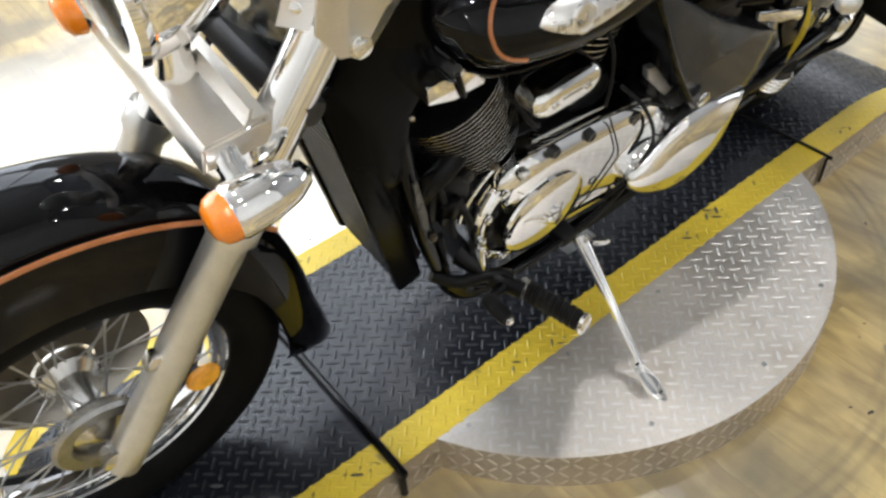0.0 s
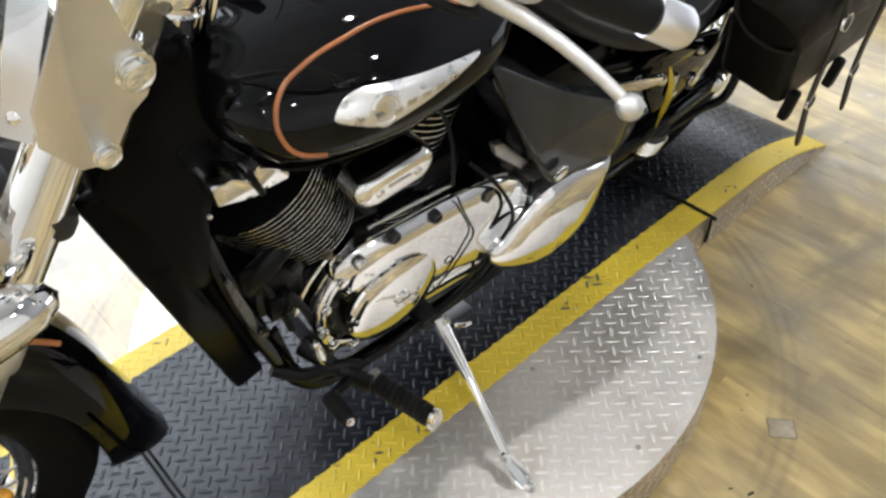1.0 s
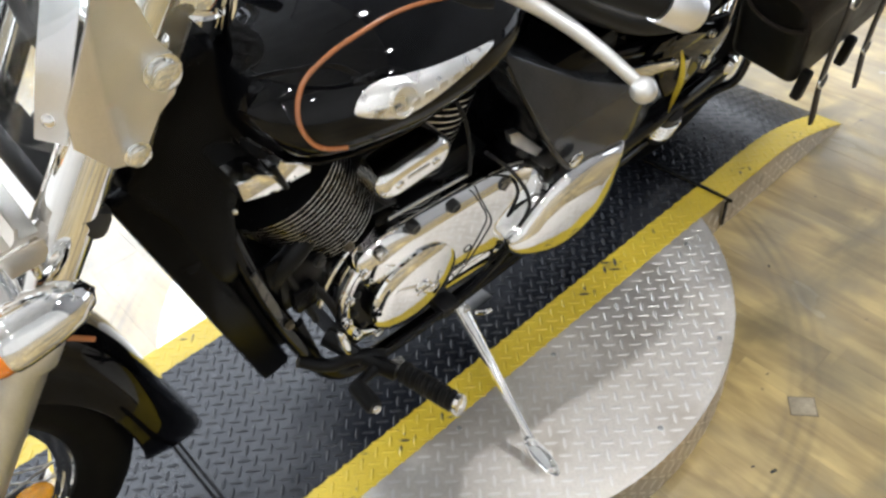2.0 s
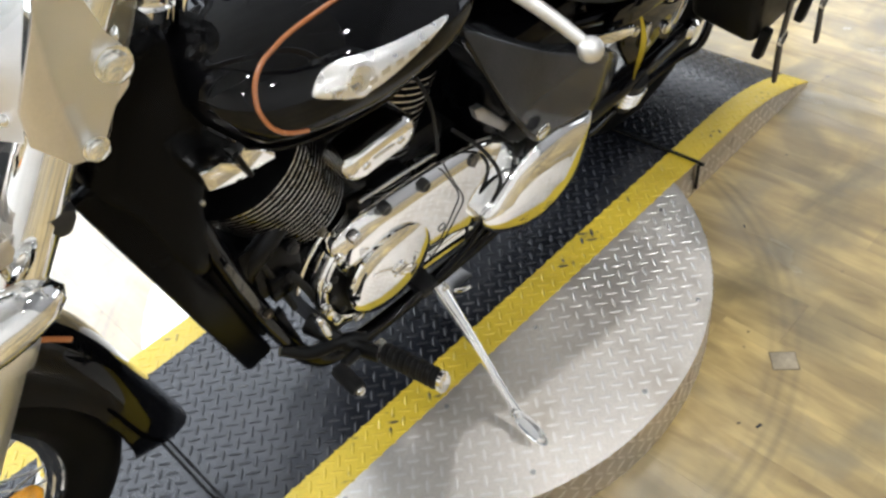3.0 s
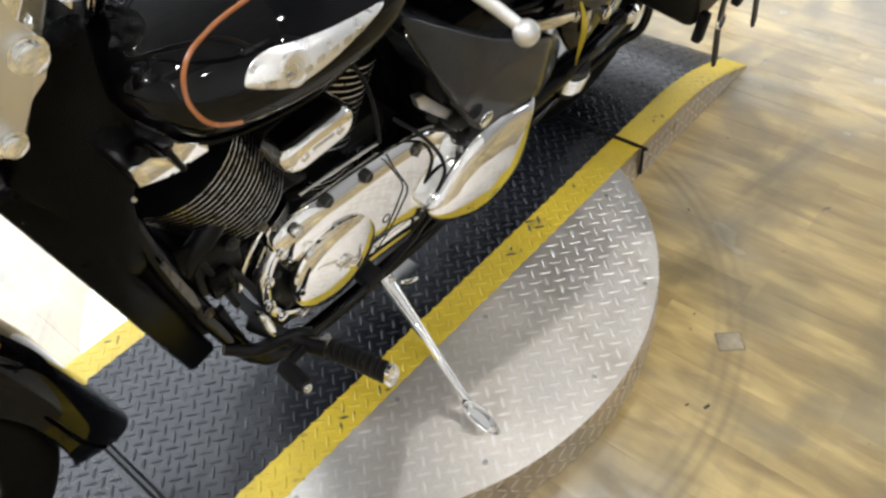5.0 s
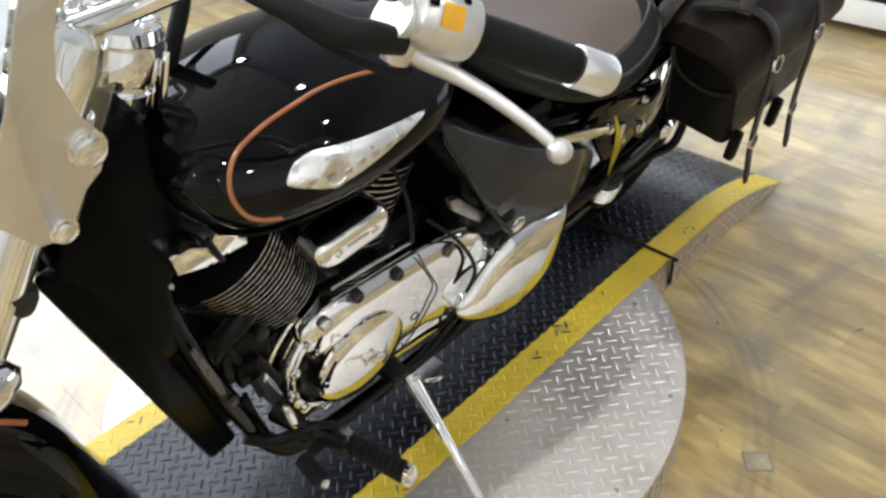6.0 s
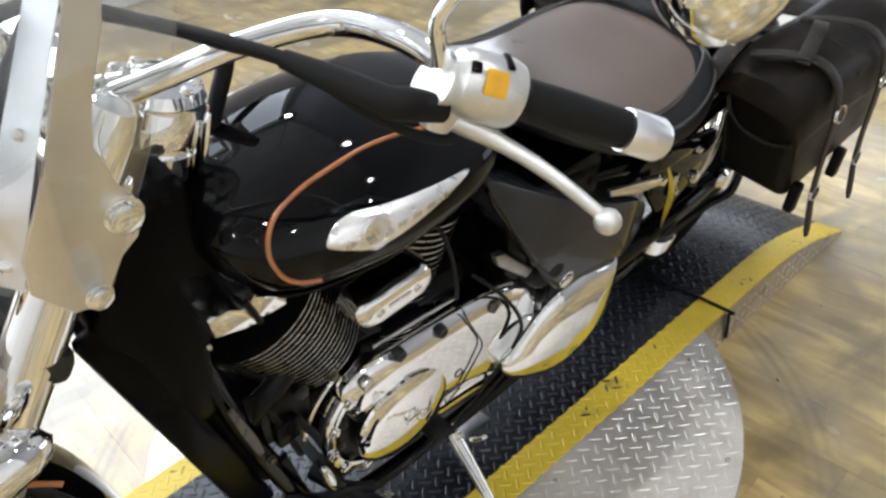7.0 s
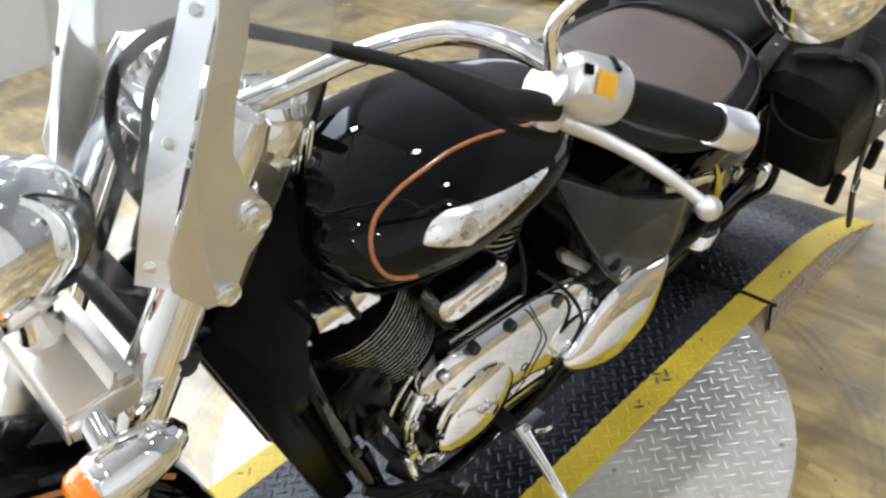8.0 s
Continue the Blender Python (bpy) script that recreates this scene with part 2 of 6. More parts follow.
def floor_material():
    """Worn varnished planks: long grain, grey traffic stains, rings scuffed round the turntable, a clear coat."""
    m = bpy.data.materials.new("worn_wood_planks")
    m.use_nodes = True
    nt = m.node_tree
    n, ln = nt.nodes, nt.links
    b = n["Principled BSDF"]
    geo = n.new("ShaderNodeNewGeometry")
    info = n.new("ShaderNodeObjectInfo")

    def noise_of(sc, detail, scale3, w=None):
        mp = n.new("ShaderNodeMapping")
        mp.inputs["Scale"].default_value = scale3
        ln.new(geo.outputs["Position"], mp.inputs["Vector"])
        t = n.new("ShaderNodeTexNoise")
        t.noise_dimensions = "4D"
        t.inputs["Scale"].default_value, t.inputs["Detail"].default_value = sc, detail
        t.inputs["Distortion"].default_value = 0.6
        ln.new(mp.outputs[0], t.inputs["Vector"])
        if w is not None:
            k = n.new("ShaderNodeMath")
            k.operation = "MULTIPLY"
            k.inputs[1].default_value = w
            ln.new(info.outputs["Random"], k.inputs[0])
            ln.new(k.outputs[0], t.inputs["W"])
        return t.outputs["Fac"]

    def ramp(src, a, z, lo, hi):
        r = n.new("ShaderNodeMapRange")
        r.inputs[1].default_value, r.inputs[2].default_value, r.inputs[3].default_value, r.inputs[4].default_value = a, z, lo, hi
        ln.new(src, r.inputs[0])
        return r.outputs[0]

    def mix(fac, a, z):
        x = n.new("ShaderNodeMix")
        x.data_type = "RGBA"
        for sock, v in ((x.inputs[0], fac), (x.inputs[6], a), (x.inputs[7], z)):
            if isinstance(v, bpy.types.NodeSocket):
                ln.new(v, sock)
            else:
                sock.default_value = v if isinstance(v, float) else (*v, 1)[:4]
        return x.outputs[2]

    grain = noise_of(9.0, 5.0, (2.0, 0.5, 1), 40.0)
    fine = noise_of(70.0, 3.0, (2.5, 0.12, 1), 40.0)
    col = mix(ramp(grain, 0.36, 0.64, 0, 1), (0.34, 0.236, 0.086), (0.70, 0.525, 0.205))
    # narrow strips of one board differ in tone
    turn = n.new("ShaderNodeMapping")
    turn.inputs["Rotation"].default_value = (0, 0, radians(90))
    ln.new(geo.outputs["Position"], turn.inputs["Vector"])
    strips = n.new("ShaderNodeTexBrick")
    strips.offset, strips.offset_frequency = 0.37, 2
    for sock, v in (("Scale", 1.0), ("Mortar Size", 0.0), ("Bias", 0.0), ("Brick Width", 0.41), ("Row Height", 0.064)):
        strips.inputs[sock].default_value = v
    strips.inputs["Color1"].default_value, strips.inputs["Color2"].default_value = (0, 0, 0, 1), (1, 1, 1, 1)
    ln.new(turn.outputs[0], strips.inputs["Vector"])
    tone = n.new("ShaderNodeSeparateColor")
    ln.new(strips.outputs["Color"], tone.inputs[0])
    col = mix(ramp(tone.outputs[0], 0, 1, 0, 0.5), col, (0.24, 0.175, 0.075))
    col = mix(ramp(fine, 0.35, 0.7, 0, 0.13), col, (0.18, 0.125, 0.06))
    col = mix(ramp(info.outputs["Random"], 0, 1, 0, 0.2), col, (0.42, 0.32, 0.16))
    stain = noise_of(2.4, 7.0, (0.8, 1.2, 1))
    col = mix(ramp(stain, 0.46, 0.58, 0, 0.82), col, (0.185, 0.148, 0.078))
    cloud = noise_of(5.5, 5.0, (1.0, 0.7, 1))
    col = mix(ramp(cloud, 0.52, 0.64, 0, 0.5), col, (0.28, 0.245, 0.16))
    # scuffed rings: distance from the turntable's middle, broken up by the stain noise
    sub = n.new("ShaderNodeVectorMath")
    sub.operation = "DISTANCE"
    sub.inputs[1].default_value = (0.0, 0.3025, -0.02)
    ln.new(geo.outputs["Position"], sub.inputs[0])
    ring = ramp(sub.outputs["Value"], 0.75, 0.775, 0, 1)
    ring2 = ramp(sub.outputs["Value"], 0.825, 0.85, 1, 0)
    both = n.new("ShaderNodeMath")
    both.operation = "MULTIPLY"
    ln.new(ring, both.inputs[0]), ln.new(ring2, both.inputs[1])
    broke = n.new("ShaderNodeMath")
    broke.operation = "MULTIPLY"
    ln.new(both.outputs[0], broke.inputs[0])
    ln.new(ramp(noise_of(3.5, 3.0, (1, 1, 1)), 0.34, 0.56, 0.2, 0.95), broke.inputs[1])
    waves = n.new("ShaderNodeMath")
    waves.operation = "SINE"
    turns = n.new("ShaderNodeMath")
    turns.operation = "MULTIPLY"
    turns.inputs[1].default_value = 2 * math.pi / 0.027
    ln.new(sub.outputs["Value"], turns.inputs[0]), ln.new(turns.outputs[0], waves.inputs[0])
    scuff = n.new("ShaderNodeMath")
    scuff.operation = "MULTIPLY"
    ln.new(broke.outputs[0], scuff.inputs[0]), ln.new(ramp(waves.outputs[0], -0.6, 1, 0.15, 0.5), scuff.inputs[1])
    col = mix(scuff.outputs[0], col, (0.12, 0.095, 0.055))
    speck = noise_of(26.0, 2.0, (1, 1, 1))
    col = mix(ramp(speck, 0.735, 0.76, 0, 0.8), col, (0.07, 0.055, 0.045))
    ln.new(col, b.inputs["Base Color"])
    ln.new(ramp(stain, 0.3, 0.7, 0.3, 0.5), b.inputs["Roughness"])
    b.inputs["Coat Weight"].default_value = 1.0
    ln.new(ramp(cloud, 0.3, 0.7, 0.1, 0.3), b.inputs["Coat Roughness"])
    b.inputs["Coat IOR"].default_value = 1.7
    bp = n.new("ShaderNodeBump")
    bp.inputs["Strength"].default_value, bp.inputs["Distance"].default_value = 0.35, 0.0006
    ln.new(fine, bp.inputs["Height"])
    ln.new(bp.outputs[0], b.inputs["Normal"])
    # boards lie a little uneven, so that reflections in the varnish waver
    wave = n.new("ShaderNodeBump")
    wave.inputs["Strength"].default_value, wave.inputs["Distance"].default_value = 1.0, 0.004
    ln.new(noise_of(5.0, 2.0, (2.2, 0.6, 1)), wave.inputs["Height"])
    ln.new(wave.outputs[0], b.inputs["Coat Normal"])
    return m


FLOOR = floor_material()


# ---- mesh helpers ----
def finish(name, bm, material, parent=None, label="", sharp=38.0):
    bmesh.ops.recalc_face_normals(bm, faces=bm.faces)
    me = bpy.data.meshes.new(name)
    for f in bm.faces:
        f.smooth = True
    bm.to_mesh(me)
    bm.free()
    me.set_sharp_from_angle(angle=radians(sharp))
    for one in material if isinstance(material, (list, tuple)) else [material]:
        me.materials.append(one)
    ob = new(name, me)
    if parent is not None:
        ob.parent = parent
    if label:
        tagged(ob, label)
    return ob


def part(name, bm, material, parent, label=""):
    """One bmesh as one mesh object under a thing or a part."""
    return finish(name, bm, material, parent, label)


def thing(name, m, label, category, group="", kind=""):
    ob = new(name)
    ob.matrix_world = m
    ob.empty_display_size = 0.1
    return tagged(ob, label, category, group, kind)


def spline(points, steps=8, closed=False):
    """Catmull-Rom through the points."""
    pts = [Vector(p) for p in points]
    n = len(pts)
    out = []
    for i in range(n if closed else n - 1):
        p0 = pts[(i - 1) % n] if closed or i > 0 else pts[0] * 2 - pts[1]
        p1, p2 = pts[i], pts[(i + 1) % n]
        p3 = pts[(i + 2) % n] if closed or i + 2 < n else pts[-1] * 2 - pts[-2]
        for k in range(steps):
            t = k / steps
            out.append(0.5 * (2 * p1 + (p2 - p0) * t + (2 * p0 - 5 * p1 + 4 * p2 - p3) * t * t + (3 * p1 - p0 - 3 * p2 + p3) * t**3))
    if not closed:
        out.append(pts[-1])
    return out


def curve_at(xs, ys, x):
    """A smooth curve through (xs, ys), at x."""
    if x <= xs[0]:
        return ys[0]
    if x >= xs[-1]:
        return ys[-1]
    i = max(k for k in range(len(xs) - 1) if xs[k] <= x)

    def slope(k):
        a, b = max(k - 1, 0), min(k + 1, len(xs) - 1)
        return (ys[b] - ys[a]) / (xs[b] - xs[a])

    h = xs[i + 1] - xs[i]
    t = (x - xs[i]) / h
    return (2 * t**3 - 3 * t * t + 1) * ys[i] + (t**3 - 2 * t * t + t) * h * slope(i) + (-2 * t**3 + 3 * t * t) * ys[i + 1] + (t**3 - t * t) * h * slope(i + 1)


def loft(rings, caps=True, bm=None, closed=True):
    """Rings of equal length joined in a skin."""
    bm = bm or bmesh.new()
    rows = [[bm.verts.new(p) for p in ring] for ring in rings]
    n = len(rows[0])
    for a, b in zip(rows, rows[1:]):
        for k in range(n if closed else n - 1):
            q = [a[k], a[(k + 1) % n], b[(k + 1) % n], b[k]]
            bm.faces.new(q)
    if caps and closed:
        bm.faces.new(rows[0][::-1])
        bm.faces.new(rows[-1])
    return bm


def tube(points, r, seg=12, caps=True, bm=None, flat=1.0, smooth=0):
    """A round bar along points; r a number or one for each point; flat squeezes it along its second side."""
    pts = [Vector(p) for p in points]
    if smooth:
        rs = r if isinstance(r, (list, tuple)) else None
        fine = spline(pts, smooth)
        if rs:
            r = [curve_at(list(range(len(rs))), list(rs), k / smooth) for k in range(len(fine))]
        pts = fine
    rad = r if isinstance(r, (list, tuple)) else [r] * len(pts)
    up = Vector((0.13, 0.21, 0.97))
    rings = []
    for i, p in enumerate(pts):
        d = (pts[min(i + 1, len(pts) - 1)] - pts[max(i - 1, 0)]).normalized()
        u = (up - d * up.dot(d))
        if u.length < 1e-3:
            u = Vector((1, 0, 0)) - d * d.x
        u.normalize()
        up = u
        v = d.cross(u)
        rings.append([p + rad[i] * (math.cos(a) * u + flat * math.sin(a) * v) for a in (2 * math.pi * k / seg for k in range(seg))])
    return loft(rings, caps, bm)


def lathe(profile, m=Matrix(), seg=32, bm=None, closed_profile=False):
    """A profile of (radius, height) turned round the z axis of m."""
    bm = bm or bmesh.new()
    rows = []
    for r, h in profile:
        if r < 1e-5:
            rows.append([bm.verts.new(m @ Vector((0, 0, h)))])
        else:
            rows.append([bm.verts.new(m @ Vector((r * math.cos(2 * math.pi * k / seg), r * math.sin(2 * math.pi * k / seg), h))) for k in range(seg)])
    pairs = list(zip(rows, rows[1:])) + ([(rows[-1], rows[0])] if closed_profile else [])
    for a, b in pairs:
        for k in range(seg):
            q = [a[k % len(a)], a[(k + 1) % len(a)], b[(k + 1) % len(b)], b[k % len(b)]]
            q = list(dict.fromkeys(q))
            if len(q) > 2:
                bm.faces.new(q)
    if not closed_profile:
        for row in (rows[0], rows[-1]):
            if len(row) > 2:
                bm.faces.new(row)
    return bm


def axis(p, d):
    """A frame at p whose z points along d."""
    return Matrix.Translation(p) @ Vector(d).to_track_quat("Z", "Y").to_matrix().to_4x4()


def box(lo, hi, bevel=0.0, seg=2, m=None, bm=None):
    mine = bmesh.new()
    bmesh.ops.create_cube(mine, size=1)
    for v in mine.verts:
        v.co = Vector([lo[k] + (v.co[k] + 0.5) * (hi[k] - lo[k]) for k in range(3)])
    if bevel:
        bmesh.ops.bevel(mine, geom=list(mine.edges), offset=bevel, segments=seg, affect="EDGES", profile=0.5)
    if m is not None:
        bmesh.ops.transform(mine, matrix=m, verts=mine.verts)
    if bm is None:
        return mine
    return join(bm, mine)


def join(bm, other):
    me = bpy.data.meshes.new("joining")
    other.to_mesh(me)
    other.free()
    bm.from_mesh(me)
    bpy.data.meshes.remove(me)
    return bm


def dome(outline, base, rise, back=0.02, steps=6, smooth=4, reach=1.0, surf=None, side=-1):
    """A pillow-shaped cover on an outline of (x, z): its rim at y = base, its middle risen by rise towards side, its walls going back."""
    pts = [(p.x, p.y) for p in spline([(x, z, 0) for x, z in outline], smooth, True)] if smooth else list(outline)
    cx = sum(p[0] for p in pts) / len(pts)
    cz = sum(p[1] for p in pts) / len(pts)

    def ring(s, off):
        out = []
        for x, z in pts:
            px, pz = cx + (x - cx) * s, cz + (z - cz) * s
            y0 = surf(px, pz) if surf else base
            out.append((px, y0 + side * off, pz))
        return out

    rings = [ring(1.0, -back), ring(1.0, 0.0)]
    for k in range(1, steps + 1):
        a = math.pi / 2 * k / steps
        rings.append(ring(1 - reach * (1 - math.cos(a)), rise * math.sin(a)))
    if reach < 0.999:
        rings.append(ring((1 - reach) * 0.5, rise * 1.02))
    return loft(rings)


def slab(outline, y0, y1, bevel=0.003, smooth=0):
    """A flat plate on an outline of (x, z) between y0 and y1."""
    pts = [(p.x, p.y) for p in spline([(x, z, 0) for x, z in outline], smooth, True)] if smooth else list(outline)
    bm = bmesh.new()
    a = [bm.verts.new((x, y0, z)) for x, z in pts]
    b = [bm.verts.new((x, y1, z)) for x, z in pts]
    fa, fb = bm.faces.new(a), bm.faces.new(b[::-1])
    n = len(pts)
    for k in range(n):
        bm.faces.new([a[k], b[k], b[(k + 1) % n], a[(k + 1) % n]])
    if bevel:
        rim = list({e for f in (fa, fb) for e in f.edges})
        bmesh.ops.bevel(bm, geom=rim, offset=bevel, segments=2, affect="EDGES", profile=0.6)
    return bm


def bolt(name, p, d, parent, r=0.008, h=0.006, material=None):
    """A hexagon-headed or round bolt standing on p along d."""
    bm = lathe([(r * 1.25, 0), (r * 1.25, h * 0.3), (r, h * 0.35), (r, h * 0.85), (r * 0.75, h), (0, h)], axis(p, d), 12)
    return part(name, bm, material or CHROME, parent)


def band(points, width, thick, across=(1, 0, 0), steps=6, taper=4):
    """A flat strip along a curve, its width along across, its end tapered."""
    fine = spline(points, steps)
    rows = []
    for i, p in enumerate(fine):
        d = (fine[min(i + 1, len(fine) - 1)] - fine[max(i - 1, 0)]).normalized()
        u = Vector(across) - d * d.dot(Vector(across))
        u.normalize()
        v = d.cross(u)
        w = width if i < len(fine) - taper else width * (len(fine) - i) / (taper + 1) + width * 0.25
        rows.append([p + u * w * a + v * thick * b for a, b in ((-1, -0.4), (-0.8, -1), (0.8, -1), (1, -0.4), (1, 0.4), (0.8, 1), (-0.8, 1), (-1, 0.4))])
    return loft(rows)


# ---- the hall ----
FLOOR_Z = -0.02
X0, X1, Y0, Y1 = -5.0, 2.42, -5.2, 4.3


def wall(name, lo, hi, label, material=None):
    return tagged(finish(name, box(lo, hi), material or WALL), label, "wall", kind="structure")


floor = tagged(finish("floor", box((X0 - 0.2, Y0 - 0.2, FLOOR_Z - 0.2), (X1 + 0.2, Y1 + 0.2, FLOOR_Z - 0.004)), FLOOR), "worn varnished wood plank floor with grey traffic stains", "floor", kind="structure")
wall("wall_west", (X0 - 0.2, Y0, FLOOR_Z - 0.004), (X0, Y1, CEILING), "white painted wall of the hall")
wall("wall_south", (X0, Y0 - 0.2, FLOOR_Z - 0.004), (X1, Y0, CEILING), "white painted wall of the hall")


def window_wall(wall_name, span, depth, along, openings, label, glow, paint):
    """A wall with openings one above another, a framed window bank in each, and the bright outdoors close behind.
    openings: (name, from, to, sill, head, bays, casing, label), lowest first."""
    d0, d1 = depth, depth + 0.2

    def piece(u0, u1, a0, a1, za, zb, bm=None):
        a, b = ((u0, a0, za), (u1, a1, zb)) if along == "x" else ((a0, u0, za), (a1, u1, zb))
        return box(a, b, bm=bm)

    low = FLOOR_Z - 0.004
    bm = bmesh.new()
    for name, w0, w1, z0, z1, bays, casing, wlabel in openings:
        piece(span[0], span[1], d0, d1, low, z0, bm)
        piece(span[0], w0, d0, d1, z0, z1, bm)
        piece(w1, span[1], d0, d1, z0, z1, bm)
        low = z1
        win = tagged(new(name), wlabel, "window", kind="structure")
        part("sill", piece(w0, w1, d0 + 0.04, d0 + 0.12, z0, z0 + 0.05), casing, win)
        part("head", piece(w0, w1, d0 + 0.04, d0 + 0.12, z1 - 0.05, z1), casing, win)
        for k in range(bays + 1):
            u = w0 + k * (w1 - w0 - 0.05) / bays
            part("mullion", piece(u, u + 0.05, d0 + 0.042, d0 + 0.118, z0 + 0.05, z1 - 0.05), casing, win)
        tagged(finish("backdrop", piece(w0 - 0.1, w1 + 0.1, d0 + 0.32, d0 + 0.34, z0 - 0.1, z1 + 0.1), glow), "overexposed daylight outside the windows", "daylight", kind="structure")
    piece(span[0], span[1], d0, d1, low, CEILING, bm)
    tagged(finish(wall_name, bm, paint), label, "wall", kind="structure")


# both banks are out of view; the high one is added for deck and seat glare
window_wall("wall_north", (X0, X1), Y1, "x", [("window_1", -4.6, 0.62, 1.0, 3.1, 3, WHITE, "wide white-framed window bank"), ("window_2", -4.6, 2.25, 3.3, 6.3, 5, WHITE, "unseen high window bank added for deck and seat glare")], "white painted wall with two window banks", SKYGLOW, WALL)
# the low window is unseen, added for the glare on the rear floor
window_wall("wall_east", (Y0, Y1), X1, "y", [("window_3", -1.6, 2.9, 0.24, 1.02, 4, BLACKMETAL, "unseen low window added for the floor glare, black-framed")], "wall greyed to dim deck reflections, with an added low window", LOWGLOW, DIMWALL)
tagged(finish("ceiling", box((X0 - 0.2, Y0 - 0.2, CEILING), (X1 + 0.2, Y1 + 0.2, CEILING + 0.2)), DARK), "light grey painted hall ceiling", "ceiling", kind="structure")
tagged(finish("baseboard", box((X1 - 0.016, Y0, FLOOR_Z), (X1, Y1, FLOOR_Z + 0.035), 0.003), WOODTRIM), "thin brown wooden trim along the wall foot", "trim", kind="structure")

# high-bay lamps
lamp = thing("ceiling_lamp", pose(*LAMPS[0], LAMP_TOP), "round black high-bay lamp hanging from the light grey ceiling", "lamp", "high-bay lamps of the hall")
part("housing", lathe([(0.03, -0.08), (0.06, -0.12), (0.14, -0.3), (0.155, -0.4), (0.145, -0.4), (0.13, -0.31), (0.0, -0.29)], seg=24), BLACKMETAL, lamp)
part("stem", lathe([(0.012, CEILING - LAMP_TOP), (0.012, -0.085)], seg=8), BLACKMETAL, lamp)
part("diffuser", lathe([(0.0, -0.36), (0.047, -0.362), (0.05, -0.35), (0.05, -0.3), (0.0, -0.295)], seg=20), LAMPGLOW, lamp, "glowing warm white lamp glass")
for q in LAMPS[1:]:
    copy_thing(lamp, pose(*q, LAMP_TOP))

# low display rack along the east wall: white plinth, black rail, wire mesh
rack = thing("display_rack", pose(X1 - 0.02, 1.2, FLOOR_Z), "low white display plinth with a black rail and wire mesh", "display rack")
part("plinth", box((-0.1, -2.2, 0.037), (-0.018, 1.9, 0.135), 0.004), WHITE, rack)
part("rail", box((-0.104, -2.2, 0.137), (-0.02, 1.9, 0.20), 0.004), BLACKMETAL, rack, "black painted metal rail")
bm = bmesh.new()
for k in range(66):
    y = -2.19 + 0.03 * k
    tube([(-0.06, y, 0.2), (-0.06, y + 0.25 * (1 if k % 2 else -1), 0.62)], 0.0016, 5, bm=bm)
part("mesh_panel", bm, WHITE, rack, "pale diagonal wire mesh")
part("top_rail", box((-0.07, -2.2, 0.62), (-0.05, -0.2, 0.64), 0.004), BLACKMETAL, rack)


# ---- turntable platform: an eight-foot painted tread-plate runway across a round tread-plate disc ----
TOP, MID, HALF, WIDE, BAND, DISC = 0.08, 0.3025, 1.235, 0.605, 0.073, 0.637
HINGE = 0.6525
platform = thing("turntable_platform", pose(0, 0, 0), "round aluminium tread-plate turntable with a black runway edged in yellow", "platform")


def deck_z(x, rear=True):
    """Height of the runway: level in the middle, bent down to the floor at the ends."""
    a, b = (0.86, HALF) if x > 0 else (1.10, HALF)
    s = max(0.0, (abs(x) - a) / (b - a))
    return TOP - (TOP - FLOOR_Z - 0.008) * s**1.7


def strip(y0, y1, xa, xb, lift=0.0, n=24):
    bm = bmesh.new()
    rows = []
    for k in range(n + 1):
        x = xa + (xb - xa) * k / n
        z = deck_z(x) + lift
        rows.append([bm.verts.new(p) for p in ((x, y0, z), (x, y1, z), (x, y1, z - 0.004), (x, y0, z - 0.004))])
    for a, b in zip(rows, rows[1:]):
        for k in range(4):
            bm.faces.new([a[k], a[(k + 1) % 4], b[(k + 1) % 4], b[k]])
    bm.faces.new(rows[0]), bm.faces.new(rows[-1][::-1])
    return bm


GAP = 0.003
SPANS = [("ramp", -HALF, -HINGE - GAP, "bent black ramp end of the runway"), ("deck", -HINGE + GAP, HINGE - GAP, "black painted tread-plate deck"), ("ramp", HINGE + GAP, HALF, "bent black ramp end of the runway")]
for nm, xa, xb, lab in SPANS:
    base = part(nm, strip(BAND, WIDE - BAND, xa, xb), BLACKPAINT, platform, lab)
    part("edge_band", strip(0, BAND, xa, xb), YELLOW, base, "worn yellow painted edge")
    part("edge_band", strip(WIDE - BAND, WIDE, xa, xb), YELLOW, base, "worn yellow painted edge")
    for y in (0.0, WIDE):
        bm = bmesh.new()
        lo, hi = [], []
        for k in range(25):
            x = xa + (xb - xa) * k / 24
            lo.append((x, y, FLOOR_Z)), hi.append((x, y, deck_z(x) - 0.0045))
        inner = 0.004 if y == 0 else -0.004
        rows = [[bm.verts.new(p) for p in (a, b, (b[0], b[1] + inner, b[2]), (a[0], a[1] + inner, a[2]))] for a, b in zip(lo, hi)]
        for a, b in zip(rows, rows[1:]):
            for k in range(4):
                bm.faces.new([a[k], a[(k + 1) % 4], b[(k + 1) % 4], b[k]])
        bm.faces.new(rows[0]), bm.faces.new(rows[-1][::-1])
        part("side_plate", bm, SIDEPLATE, base, "dull tread-plate side skirt")

